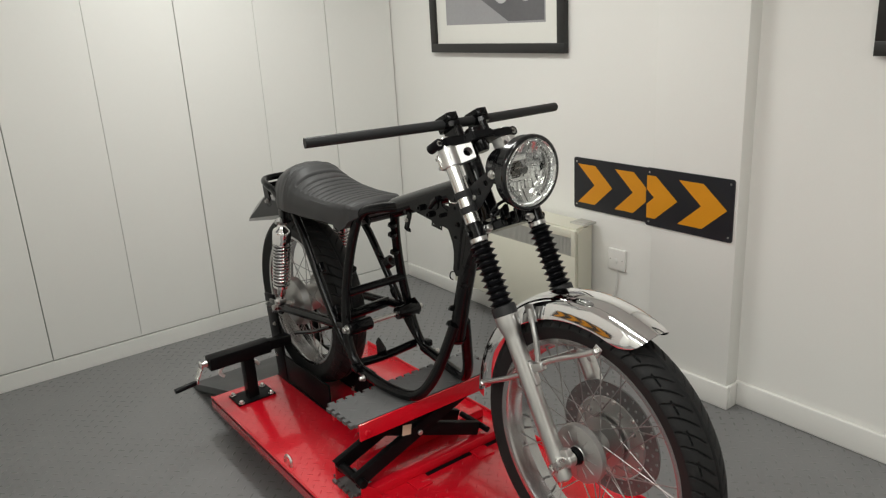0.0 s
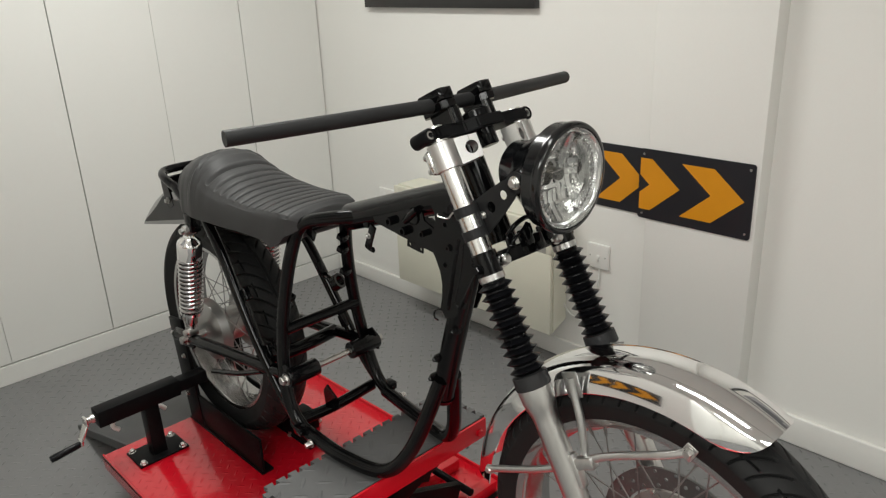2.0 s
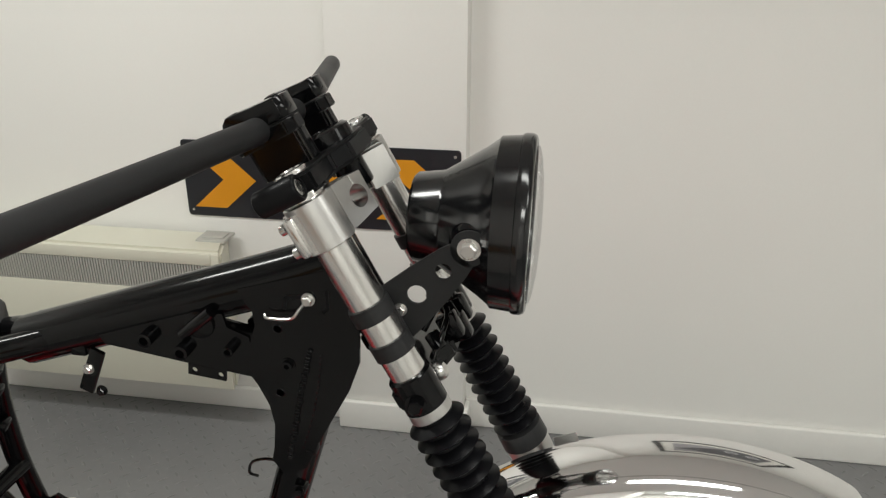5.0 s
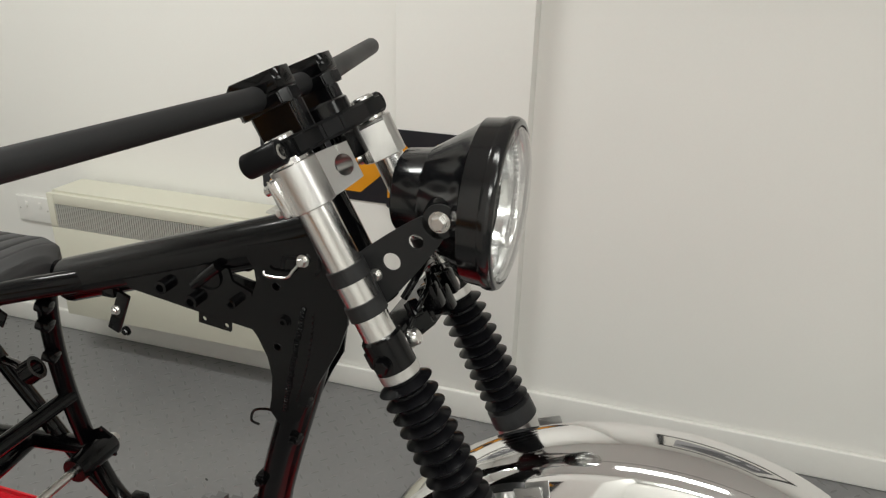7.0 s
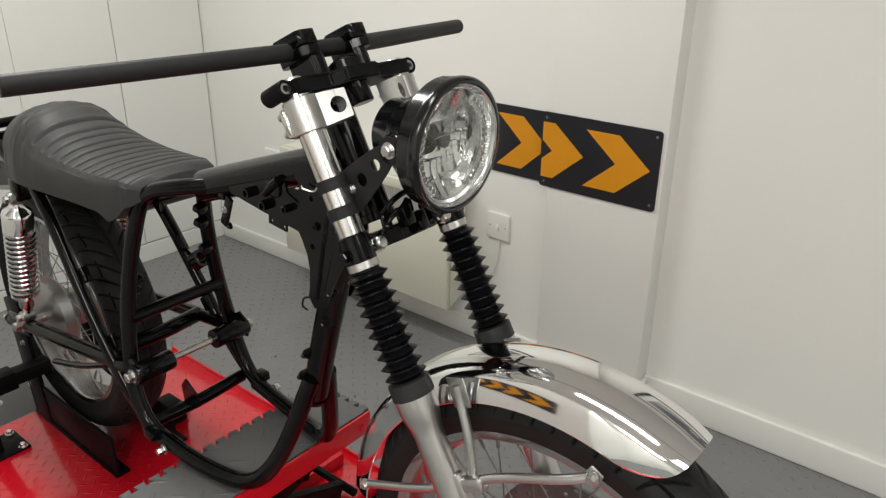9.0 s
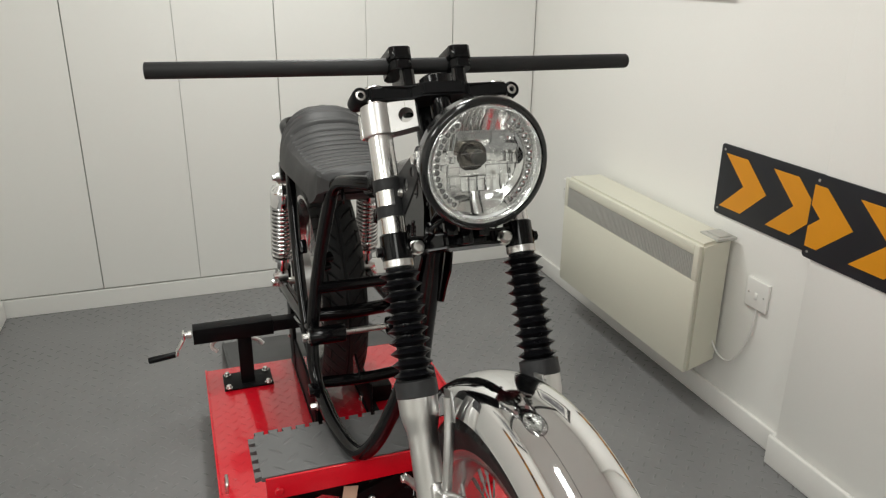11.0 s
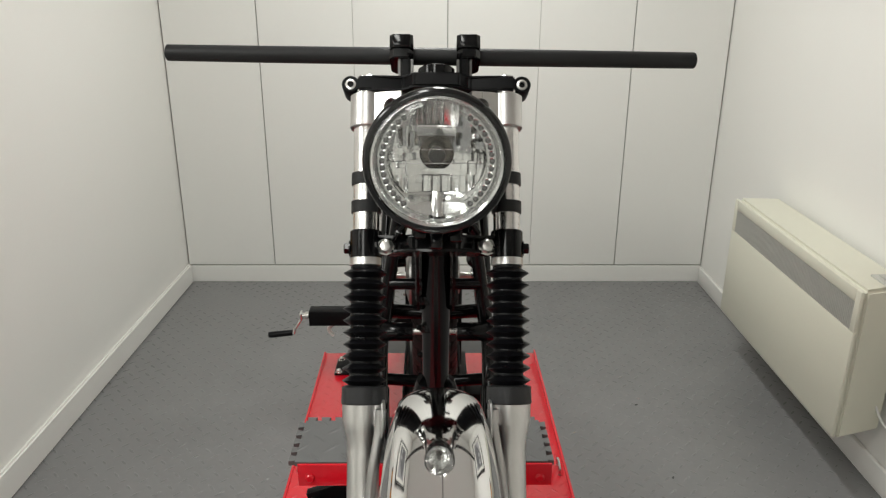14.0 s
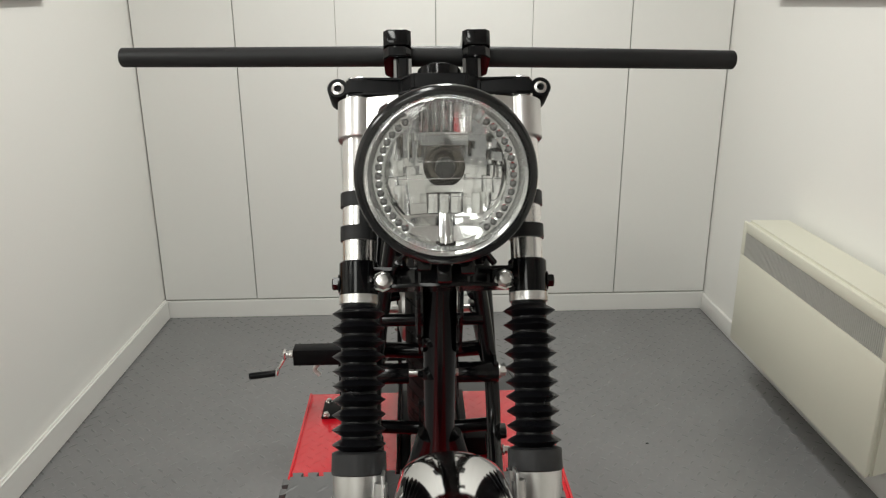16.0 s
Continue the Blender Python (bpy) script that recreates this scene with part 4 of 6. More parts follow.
def headlight_bracket(bike, s):
    bm = bmesh.new()
    p, q = V(s * 0.0770, 1.592, 1.191), V(s * 0.0815, 1.662, 1.121)
    d = (q - p)
    length = d.length
    d.normalize()
    n = V(s, 0, 0)
    n = (n - d * n.dot(d)).normalized()
    m = Matrix((d, n.cross(d), n)).transposed().to_4x4()
    m.translation = p
    lathe([(-0.0015, 0.0042), (-0.0015, 0.0175), (0.0015, 0.0175), (0.0015, 0.0042)], p, n, 32, bm, closed=True)
    stops, wide = [0.010, 0.020, 0.0500, 0.0815, length + 0.004], [0.0150, 0.0180, 0.0235, 0.0275, 0.0290]
    holes = [(0.0150, 0.0004), (0.0335, 0.0078), (0.0684, 0.0095), (0.0910, 0.0030)]
    for k, (h, r) in enumerate(holes):
        cell = [(stops[k], -wide[k]), (stops[k + 1], -wide[k + 1]), (stops[k + 1], wide[k + 1]), (stops[k], wide[k])]
        holed(cell, (h, 0), r, 0.003, m, bm, 24)
    bmesh.ops.remove_doubles(bm, verts=bm.verts[:], dist=0.0003)
    br = part("headlight_bracket", bm, "black_matt", bike, "matt black strap bracket with lightening holes")
    for z in (1.1315, 1.0965):
        c = fork_at(z, s * FORK_X)
        part("bracket_band", lathe([(-0.0082, 0.0186), (-0.0082, 0.0208), (0.0082, 0.0208), (0.0082, 0.0186)], c, AX, 36, closed=True), "black_matt", br)
    c, strip = fork_at(1.114, s * FORK_X), bmesh.new()
    loops = []
    for i in range(11):
        a = radians(8 + 69 * i / 10)
        out = FWD * math.cos(a) + V(-s, 0, 0) * math.sin(a)
        loops.append([strip.verts.new(c + out * r + AX * h) for r, h in ((0.0187, -0.0130), (0.0209, -0.0130), (0.0209, 0.0130), (0.0187, 0.0130))])
    for one, two in zip(loops, loops[1:]):
        for k in range(4):
            strip.faces.new((one[k], one[(k + 1) % 4], two[(k + 1) % 4], two[k]))
    strip.faces.new(loops[0])
    strip.faces.new(loops[-1])
    part("bracket_web", strip, "black_matt", br)
    part("bracket_bolt", bolt(p + d * 0.0910 + n * 0.002, n, 0.0050, 0.006), "steel", br)


def fork_leg(bike, s):
    x = s * FORK_X
    ln = lambda z0, z1: (z1 - z0) / AX.z
    part("fork_tube", lathe([(0, 0.0185), (ln(0.87, 1.243), 0.0185)], fork_at(0.87, x), AX, 32), "alloy_bright", bike, "polished fork tube")
    part("fork_cap", lathe([(-0.012, 0.0150), (0.003, 0.0150), (0.0045, 0.0138), (0.005, 0.0100), (0.003, 0.0090), (0.003, 0)], fork_at(1.259, x), AX, 28), "alloy_bright", bike, "polished fork top nut")
    prof = []
    n = 10
    z0, z1 = 0.880, 1.022
    L = ln(z0, z1)
    for i in range(n):
        h = L * i / n
        prof += [(h, 0.0200), (h + L / n * 0.10, 0.0196), (h + L / n * 0.45, 0.0285), (h + L / n * 0.52, 0.0300), (h + L / n * 0.59, 0.0287), (h + L / n * 0.92, 0.0196)]
    prof += [(L, 0.0200), (L + 0.006, 0.0190)]
    part("fork_boot", lathe(prof, fork_at(z0, x), AX, 36), "rubber", bike, "black rubber bellows fork boot")
    part("boot_ring", lathe([(0, 0.0210), (0.001, 0.0222), (0.011, 0.0222), (0.012, 0.0210)], fork_at(1.024, x), AX, 32), "alloy", bike)
    part("boot_collar", lathe([(0, 0.0290), (0.0015, 0.0304), (0.023, 0.0298), (0.025, 0.0250)], fork_at(0.8595, x), AX, 32), "collar_rubber", bike)
    l0 = 0.498
    prof = [(0, 0.0), (0, 0.012), (0.006, 0.0195), (0.02, 0.0212), (ln(l0, 0.808), 0.0214), (ln(l0, 0.818), 0.0224), (ln(l0, 0.829), 0.0258), (ln(l0, 0.840), 0.0283), (ln(l0, 0.861), 0.0290), (ln(l0, 0.863), 0.027)]
    leg = part("lower_leg", lathe(prof, fork_at(l0, x), AX, 36), "alloy", bike, "brushed alloy fork lower leg")
    bm = block((0.022, 0.046, 0.036), fork_at(0.548, x - s * 0.008) + FWD * 0.018, 0.007, fork_plane((0, 0, 0)).to_3x3())
    lathe([(-0.010, 0.018), (0.008, 0.018), (0.010, 0.016)], V(x - s * 0.010, HUB_F.y, HUB_F.z), (s, 0, 0), 24, bm)
    part("axle_lug", bm, "alloy", leg)
    part("pinch_bolt", bolt(fork_at(0.530, x) + V(s * 0.019, 0, 0), (s, 0, 0), 0.0105, 0.012), "steel", leg)
    bm = block((0.018, 0.056, 0.022), fork_at(0.738, x) + FWD * 0.034 + V(-s * 0.006, 0, 0), 0.005, fork_plane((0, 0, 0)).to_3x3())
    block((0.020, 0.024, 0.062), fork_at(0.728, x) + FWD * 0.016 + V(-s * 0.004, 0, 0), 0.007, fork_plane((0, 0, 0)).to_3x3(), bm)
    part("fender_lug", bm, "alloy", leg)
    # upper clamp with an inward lug, a split hole and a bolted rear half
    cz = 1.217
    clamp = bmesh.new()
    lathe([(-0.0215, 0.0182), (-0.0235, 0.0225), (-0.0225, 0.0240), (0.0225, 0.0240), (0.0235, 0.0225), (0.0215, 0.0182)], fork_at(cz, x), AX, 40, clamp, closed=True)
    inward = (V(-s, 0, 0) * 0.91 + FWD * 0.41).normalized()
    across = inward.cross(AX)
    m = Matrix((inward, AX, across)).transposed().to_4x4()
    m.translation = fork_at(cz, x)
    sheet([(0.004, -0.0228), (0.029, -0.0222), (0.029, 0.0222), (0.004, 0.0228)], 0.029, m, clamp)
    holed([(0.029, -0.0222), (0.0600, -0.0195), (0.0600, 0.0195), (0.029, 0.0222)], (0.0445, 0.0), 0.0112, 0.029, m, clamp, 32)
    cl = part("upper_clamp", clamp, "alloy", bike, "machined alloy fork clamp with a holed lug")
    turn = fork_plane((0, 0, 0)).to_3x3()
    # No cut is made; a grey strip gives the saw cut's shade.
    part("clamp_slit_shade", block((0.0012, 0.0300, 0.0100), fork_at(cz, x) + inward * 0.0445 + AX * 0.0163, 0.0, Matrix((inward, across, AX)).transposed()), "gap", cl, "grey strip for the shade of the saw cut in the clamp lug", smooth=False)
    rear = block((0.050, 0.011, 0.040), fork_at(cz - 0.002, x) - FWD * 0.0165, 0.004, turn)
    lathe([(-0.019, 0.0190), (-0.020, 0.0235), (0.020, 0.0235), (0.019, 0.0190)], fork_at(cz - 0.002, x) - FWD * 0.004, AX, 36, rear, closed=True)
    part("clamp_back", rear, "alloy_bright", cl, "polished rear half of the fork clamp")
    for dx in (-0.0185, 0.0185):
        for dz in (-0.012, 0.012):
            at = fork_at(cz - 0.002, x + dx) - FWD * 0.022 + AX * dz
            part("clamp_screw", lathe([(0, 0.0052), (0.0055, 0.0052), (0.0062, 0.0044), (0.0062, 0.0026), (0.003, 0.0024), (0.003, 0)], at, -FWD, 16), "steel", cl)


def front_end(bike):
    for s in (-1, 1):
        fork_leg(bike, s)
        headlight_bracket(bike, s)
    # top yoke
    bm = sheet([(-0.112, -0.022), (-0.117, -0.014), (-0.115, -0.004), (-0.110, 0.000), (-0.110, 0.021), (-0.088, 0.021), (-0.046, 0.016), (-0.032, 0.036), (0.032, 0.036), (0.046, 0.016),
                (0.088, 0.021), (0.110, 0.021), (0.110, 0.000), (0.115, -0.004), (0.117, -0.014), (0.112, -0.022), (0.085, -0.019), (0.058, -0.036), (-0.058, -0.036), (-0.085, -0.019)], 0.021, fork_plane(fork_at(1.250)))
    bmesh.ops.bevel(bm, geom=bm.edges[:], offset=0.003, segments=2, affect="EDGES")
    yoke = part("top_yoke", bm, "black_satin", bike, "satin black top fork yoke")
    part("stem_nut", lathe([(0, 0.026), (0.014, 0.026), (0.017, 0.022), (0.017, 0.012), (0.012, 0.010), (0.012, 0)], fork_at(1.258) + FWD * 0.006, AX, 32), "black_gloss", yoke)
    part("stem_collar", lathe([(-0.040, 0.0150), (-0.038, 0.0165), (-0.008, 0.0165)], fork_at(1.250) + FWD * 0.012, AX, 28), "black_gloss", yoke)
    for x in (-0.044, 0.040):
        part("riser_nut", lathe([(-0.026, 0.0050), (-0.026, 0.0075), (-0.018, 0.0105), (-0.010, 0.0105)], fork_at(1.250, x) - FWD * 0.018, AX, 6), "black_gloss", yoke, smooth=False)
    for s in (-1, 1):
        c = V(s * 0.1208, 1.745, 1.250)
        part("pinch_clamp", lathe([(-0.030, 0.0105), (-0.028, 0.0125), (0.012, 0.0125), (0.014, 0.0110), (0.014, 0.0085), (0.010, 0.0080), (0.010, 0)], c, FWD, 26), "black_satin", yoke)
        part("pinch_bolt", lathe([(0.006, 0.0075), (0.013, 0.0075), (0.0135, 0.0045), (0.009, 0.004), (0.009, 0)], c, FWD, 20), "steel", yoke, "zinc socket bolt")
    # lower yoke
    bm = sheet([(-0.112, -0.022), (-0.120, 0.0), (-0.108, 0.014), (-0.085, 0.009), (-0.052, 0.008), (-0.030, 0.028), (0.030, 0.028), (0.052, 0.008), (0.085, 0.009), (0.108, 0.014), (0.120, 0.0), (0.112, -0.022), (0.05, -0.030), (-0.05, -0.030)], 0.024, fork_plane(fork_at(1.050)))
    bmesh.ops.bevel(bm, geom=bm.edges[:], offset=0.004, segments=2, affect="EDGES")
    for s in (-1, 1):
        lathe([(-0.020, 0.0205), (-0.018, 0.0222), (0.018, 0.0222), (0.020, 0.0205)], fork_at(1.050, s * FORK_X), AX, 30, bm)
    low = part("lower_yoke", bm, "black_gloss", bike, "gloss black lower fork yoke")
    for s in (-1, 1):
        c = V(s * 0.0695, 1.627, 1.051)
        part("dome_bolt", lathe([(0, 0.0120), (0.002, 0.0120), (0.003, 0.0100), (0.011, 0.0096), (0.014, 0.0070), (0.015, 0)], c, FWD, 8), "steel", low, "large zinc yoke bolt")
        part("side_bolt", bolt(fork_at(1.046, s * (FORK_X + 0.021)), (s, 0, 0), 0.008, 0.009), "black_gloss", low)
    for x, dz in ((-0.022, 0.004), (0.026, 0.0), (0.0, -0.008)):
        part("cable_guide", block((0.018, 0.022, 0.03), fork_at(1.062 + dz, x) + FWD * 0.032, 0.004, fork_plane((0, 0, 0)).to_3x3()), "black_gloss", low)
    for k, (pts, r) in enumerate((([(-0.040, 0.010, 0.022), (-0.030, 0.026, 0.034), (-0.006, 0.032, 0.040), (0.020, 0.028, 0.036)], 0.0042), ([(-0.058, 0.012, -0.004), (-0.046, 0.028, 0.012), (-0.026, 0.036, 0.022), (-0.010, 0.034, 0.030)], 0.0034),
                                  ([(0.058, 0.012, 0.006), (0.044, 0.026, 0.018), (0.026, 0.034, 0.016)], 0.0040))):
        part("cable_loop", tube([fork_plane(fork_at(1.058)) @ V(*q) for q in pts], r, 10, 6), "black_gloss", low)
    for x, y, z, w in ((-0.048, 0.020, 0.010, 0.014), (-0.014, 0.036, 0.020, 0.012), (0.040, 0.022, 0.014, 0.016)):
        part("cable_clamp", block((w, 0.012, 0.020), fork_plane(fork_at(1.058)) @ V(x, y, z), 0.003, fork_plane((0, 0, 0)).to_3x3() @ Euler((0.3, 0.2, 0.4)).to_matrix()), "black_gloss", low)
    # handlebar and risers
    part("handlebar", tube([(-0.414, 1.862, 1.2855), (-0.25, 1.827, 1.2870), (-0.115, 1.799, 1.2885), (-0.070, 1.790, 1.2890), (0.0, 1.788, 1.2885), (0.070, 1.790, 1.2875), (0.115, 1.799, 1.2860), (0.25, 1.829, 1.2815), (0.403, 1.8635, 1.2763)], 0.0126, 24, 6), "black_matt", bike, "straight matt black drag handlebar")
    for x in (-0.050, 0.046):
        inner = 1 if x < 0 else -1
        c = V(x, 1.788, 1.2885)
        octagon = lambda a, b, k: [(-a, -b + k), (-a, b - k), (-a + k * 0.8, b), (a - k * 0.8, b), (a, b - k), (a, -b + k), (a - k * 0.8, -b), (-a + k * 0.8, -b)]
        bm = sheet(octagon(0.0168, 0.0335, 0.009), 0.0135, fork_plane(c - AX * 0.0075))
        bmesh.ops.bevel(bm, geom=bm.edges[:], offset=0.0012, segments=2, affect="EDGES")
        stem = sheet(octagon(0.0105, 0.0300, 0.006), 0.0330, fork_plane(c - AX * 0.0300 + V(inner * 0.0062, 0, 0)))
        bmesh.ops.bevel(stem, geom=stem.edges[:], offset=0.0012, segments=2, affect="EDGES")
        riser = part("riser", bm, "black_gloss", bike, "black machined handlebar riser")
        part("riser_stem", stem, "black_gloss", riser)
        for dy in (0.0240, 0.0275):
            part("stem_groove", block((0.0215, 0.0009, 0.0300), c - AX * 0.0300 + V(inner * 0.0064, 0, 0) + FWD * dy, 0.0, fork_plane((0, 0, 0)).to_3x3()), "dark_steel", riser, smooth=False)
        side_on = Matrix((FWD, AX, V(1, 0, 0))).transposed().to_4x4()
        side_on.translation = c
        cap = sheet([(-0.0345, 0.0010), (0.0330, 0.0010), (0.0330, 0.0205), (-0.0230, 0.0245), (-0.0345, 0.0160)], 0.0336, side_on)
        ends = [e for e in cap.edges if abs((e.verts[0].co - e.verts[1].co).normalized().dot(AX)) > 0.9]
        bmesh.ops.bevel(cap, geom=ends, offset=0.0055, segments=1, affect="EDGES")
        bmesh.ops.bevel(cap, geom=cap.edges[:], offset=0.0007, segments=1, affect="EDGES")
        part("riser_cap", cap, "black_gloss", riser)
        for dy in (-0.0225, 0.0225):
            part("cap_screw", lathe([(0, 0.0046), (0.0035, 0.0046), (0.0035, 0.0026), (0.001, 0.002), (0.001, 0)], c + AX * (0.0198 - 0.07 * dy) + FWD * dy, AX, 14), "black_gloss", riser)
    headlight(bike)


def front_wheel(bike):
    wh = wheel("front_wheel", "spoked front wheel with polished alloy rim", bike, HUB_F, 0.342, 0.052, 0.277, 0.030, 0.062, 64)
    X = (1, 0, 0)
    hub = lathe([(-0.062, 0), (-0.062, 0.020), (-0.058, 0.024), (-0.056, 0.060), (-0.052, 0.072), (-0.040, 0.074), (-0.034, 0.068), (-0.028, 0.064), (-0.022, 0.030), (0.0, 0.025), (0.022, 0.030), (0.028, 0.062), (0.036, 0.062), (0.038, 0.045), (0.052, 0.040), (0.052, 0)], (0, 0, 0), X, 40)
    part("hub", hub, "drum", wh, "cast alloy wheel hub")
    fins = bmesh.new()
    for i in range(12):
        a = 2 * math.pi * i / 12
        block((0.0022, 0.0026, 0.030), V(-0.0572, math.sin(a) * 0.043, math.cos(a) * 0.043), 0.0008, Euler((-a, 0, 0)).to_matrix(), fins)
    part("hub_ribs", fins, "drum", wh)
    part("axle", lathe([(-0.128, 0), (-0.128, 0.010), (-0.120, 0.012), (0.120, 0.012), (0.128, 0.010), (0.128, 0)], (0, 0, 0), X, 20), "steel", wh)
    part("axle_cap", lathe([(-0.073, 0.014), (-0.073, 0.0195), (-0.060, 0.0225), (-0.060, 0.014)], (0, 0, 0), X, 24, closed=True), "plate_black", wh)
    part("brake_disc", disc_mesh(0.147, 0.108, 0.005, 44), "disc", wh, "drilled steel brake disc", smooth=False, m=Matrix.Translation((0.058, 0, 0)))
    carrier = bmesh.new()
    lathe([(0.046, 0.040), (0.050, 0.070), (0.055, 0.104), (0.0605, 0.104), (0.0605, 0.092), (0.056, 0.070), (0.060, 0.050), (0.060, 0.040)], (0, 0, 0), X, 48, carrier, closed=True)
    part("disc_carrier", carrier, "drum", wh, "cast alloy disc carrier")
    for i in range(6):
        a = math.pi / 3 * i
        part("carrier_arm", block((0.006, 0.022, 0.050), V(0.0625, math.sin(a) * 0.078, math.cos(a) * 0.078), 0.002, Euler((-a, 0, 0)).to_matrix()), "alloy", wh)
    for i in range(10):
        a = math.pi / 5 * i + 0.2
        part("carrier_boss", lathe([(0, 0.0075), (0.005, 0.0062), (0.005, 0.003), (0.003, 0.0028), (0.003, 0)], (0.0528, math.sin(a) * 0.084, math.cos(a) * 0.084), (-1, 0, 0), 14), "alloy", wh)
        part("carrier_rivet", bolt((0.0555, math.sin(a + 0.31) * 0.101, math.cos(a + 0.31) * 0.101), (-1, 0, 0), 0.0052, 0.005), "steel", wh)
    part("carrier_ring", lathe([(0.052, 0.060), (0.044, 0.062), (0.044, 0.066), (0.052, 0.068)], (0, 0, 0), X, 48, closed=True), "alloy", wh)
    # mudguard and its stays
    guard = part("front_mudguard", fender_mesh(HUB_F + V(0.003, 0, 0), 0.386, 0.066, 63.2, 176), "chrome", bike, "chrome front mudguard mirroring the room")
    for s in (-1, 1):
        stay = tube([(s * 0.078, 1.270, 0.850), (s * 0.086, 1.31, 0.830), (s * 0.089, 1.40, 0.785), (s * 0.090, 1.46, 0.740), (s * 0.088, 1.54, 0.690), (s * 0.079, 1.655, 0.629)], 0.0066, 12, 6)
        part("mudguard_stay", stay, "alloy", guard, "polished alloy mudguard stay")
        part("stay_bolt", bolt((s * 0.079, 1.270, 0.850), (s, 0, 0), 0.007, 0.009), "steel", guard)
        part("stay_bolt", bolt((s * 0.080, 1.655, 0.629), (s, 0, 0), 0.007, 0.009), "steel", guard)
        # Polished stay and plate; the darker alloy stands in for mirrored boots.
        part("bridge_stay", tube([(s * 0.0865, 1.4410, 0.768), (s * 0.084, 1.4450, 0.785), (s * 0.079, 1.4560, 0.821), (s * 0.0725, 1.4735, 0.857), (s * 0.0705, 1.4840, 0.884)], 0.0070, 14, 5), "drum", guard)
        part("bridge_plate", block((0.0035, 0.030, 0.044), (s * 0.0685, 1.4815, 0.872), 0.0015, Euler((radians(-22), 0, 0)).to_matrix()), "drum", guard, "alloy plate on the mudguard side, darkened for its reflections")
        part("stay_tab", block((0.004, 0.020, 0.026), (s * 0.0755, 1.272, 0.848), 0.002, Euler((radians(28), 0, 0)).to_matrix()), "alloy", guard)


def rear_end(bike):
    wh = wheel("rear_wheel", "spoked rear wheel with polished alloy rim", bike, HUB_R, 0.335, 0.062, 0.255, 0.045, 0.085, 52)
    X = (1, 0, 0)
    hub = lathe([(-0.085, 0), (-0.085, 0.055), (-0.080, 0.075), (-0.074, 0.088), (-0.050, 0.094), (-0.044, 0.090), (-0.020, 0.050), (0.02, 0.050), (0.042, 0.088), (0.052, 0.088), (0.054, 0.060), (0.075, 0.055), (0.075, 0)], (0, 0, 0), X, 44)
    part("hub", hub, "drum", wh, "large alloy drum hub")
    part("axle", lathe([(-0.16, 0), (-0.16, 0.011), (0.16, 0.011), (0.16, 0)], (0, 0, 0), X, 16), "steel", wh)
    for s in (-1, 1):
        top, low = V(s * 0.122, 2.690, 0.886), V(s * 0.128, 2.764, 0.566)
        d = (top - low)
        L = d.length
        d.normalize()
        damper = part("shock_absorber", lathe([(0.0, 0.010), (0.02, 0.010), (0.03, 0.0165), (0.085, 0.0165), (0.09, 0.013), (0.12, 0.013), (0.12, 0.006), (L - 0.06, 0.006)], low, d, 26), "spring", bike, "chrome shock absorber with exposed coil spring")
        part("shroud", lathe([(L - 0.085, 0.024), (L - 0.083, 0.0330), (L - 0.042, 0.0330), (L - 0.034, 0.030), (L - 0.026, 0.018), (L - 0.012, 0.013), (L - 0.012, 0)], low, d, 30), "chrome", damper)
        n, pts = 13, []
        side = V(1, 0, 0)
        other = d.cross(side)
        a0, a1 = 0.075, L - 0.083
        for i in range(n * 12 + 1):
            a = 2 * math.pi * i / 12
            pts.append(low + d * (a0 + (a1 - a0) * i / (n * 12)) + (side * math.cos(a) + other * math.sin(a)) * 0.0290)
        part("coil_spring", tube(pts, 0.0049, 8, 1), "spring", damper, "chrome coil spring")
        part("spring_seat", lathe([(0.062, 0.015), (0.064, 0.031), (0.073, 0.031), (0.075, 0.015)], low, d, 26, closed=True), "chrome", damper)
        for p in (top, low):
            part("eye", lathe([(-0.014, 0.008), (-0.014, 0.0145), (0.014, 0.0145), (0.014, 0.008)], p, X, 20, closed=True), "alloy", damper)
            part("eye_bolt", bolt(p + V(s * 0.014, 0, 0), (s, 0, 0), 0.009, 0.012), "steel", damper)
        part("swing_arm", tube([(s * 0.120, 2.255, 0.610), (s * 0.124, 2.45, 0.583), (s * 0.128, 2.68, 0.552), (s * 0.130, 2.86, 0.522)], 0.0165, 16, 4), "black_gloss", bike, "gloss black swinging arm")
        part("axle_plate", block((0.010, 0.10, 0.052), (s * 0.136, 2.80, 0.535), 0.004, Euler((radians(-9), 0, 0)).to_matrix()), "black_gloss", bike)
        part("axle_nut", bolt((s * 0.141, 2.778, 0.54), (s, 0, 0), 0.0125, 0.014), "steel", bike)
        part("chain_adjuster", bolt((s * 0.136, 2.872, 0.525), (0, 1, -0.15), 0.007, 0.020), "steel", bike)
    part("torque_rod", tube([(-0.104, 2.725, 0.440), (-0.114, 2.55, 0.503), (-0.122, 2.40, 0.570)], 0.0075, 10, 4), "black_gloss", bike)
    part("swing_arm_bridge", tube([(-0.12, 2.415, 0.590), (0.0, 2.400, 0.592), (0.12, 2.415, 0.590)], 0.018, 16, 4), "black_gloss", bike)
    # tail mudguard stub
    bm = bmesh.new()
    rows = []
    path = spline([V(0, 2.80, 0.928), V(0, 2.90, 0.938), V(0, 2.98, 0.932), V(0, 3.06, 0.895), V(0, 3.12, 0.845), V(0, 3.155, 0.795)], 5)
    for lower in (0, 1):
        skin = []
        for i, p in enumerate(path):
            row = []
            edge = min(p.z, 0.862 - 0.21 * (p.y - 2.80))
            for j in range(17):
                u = -1 + j / 8
                side = 1 - math.sqrt(max(0.0, 1 - abs(u) ** 2.6))
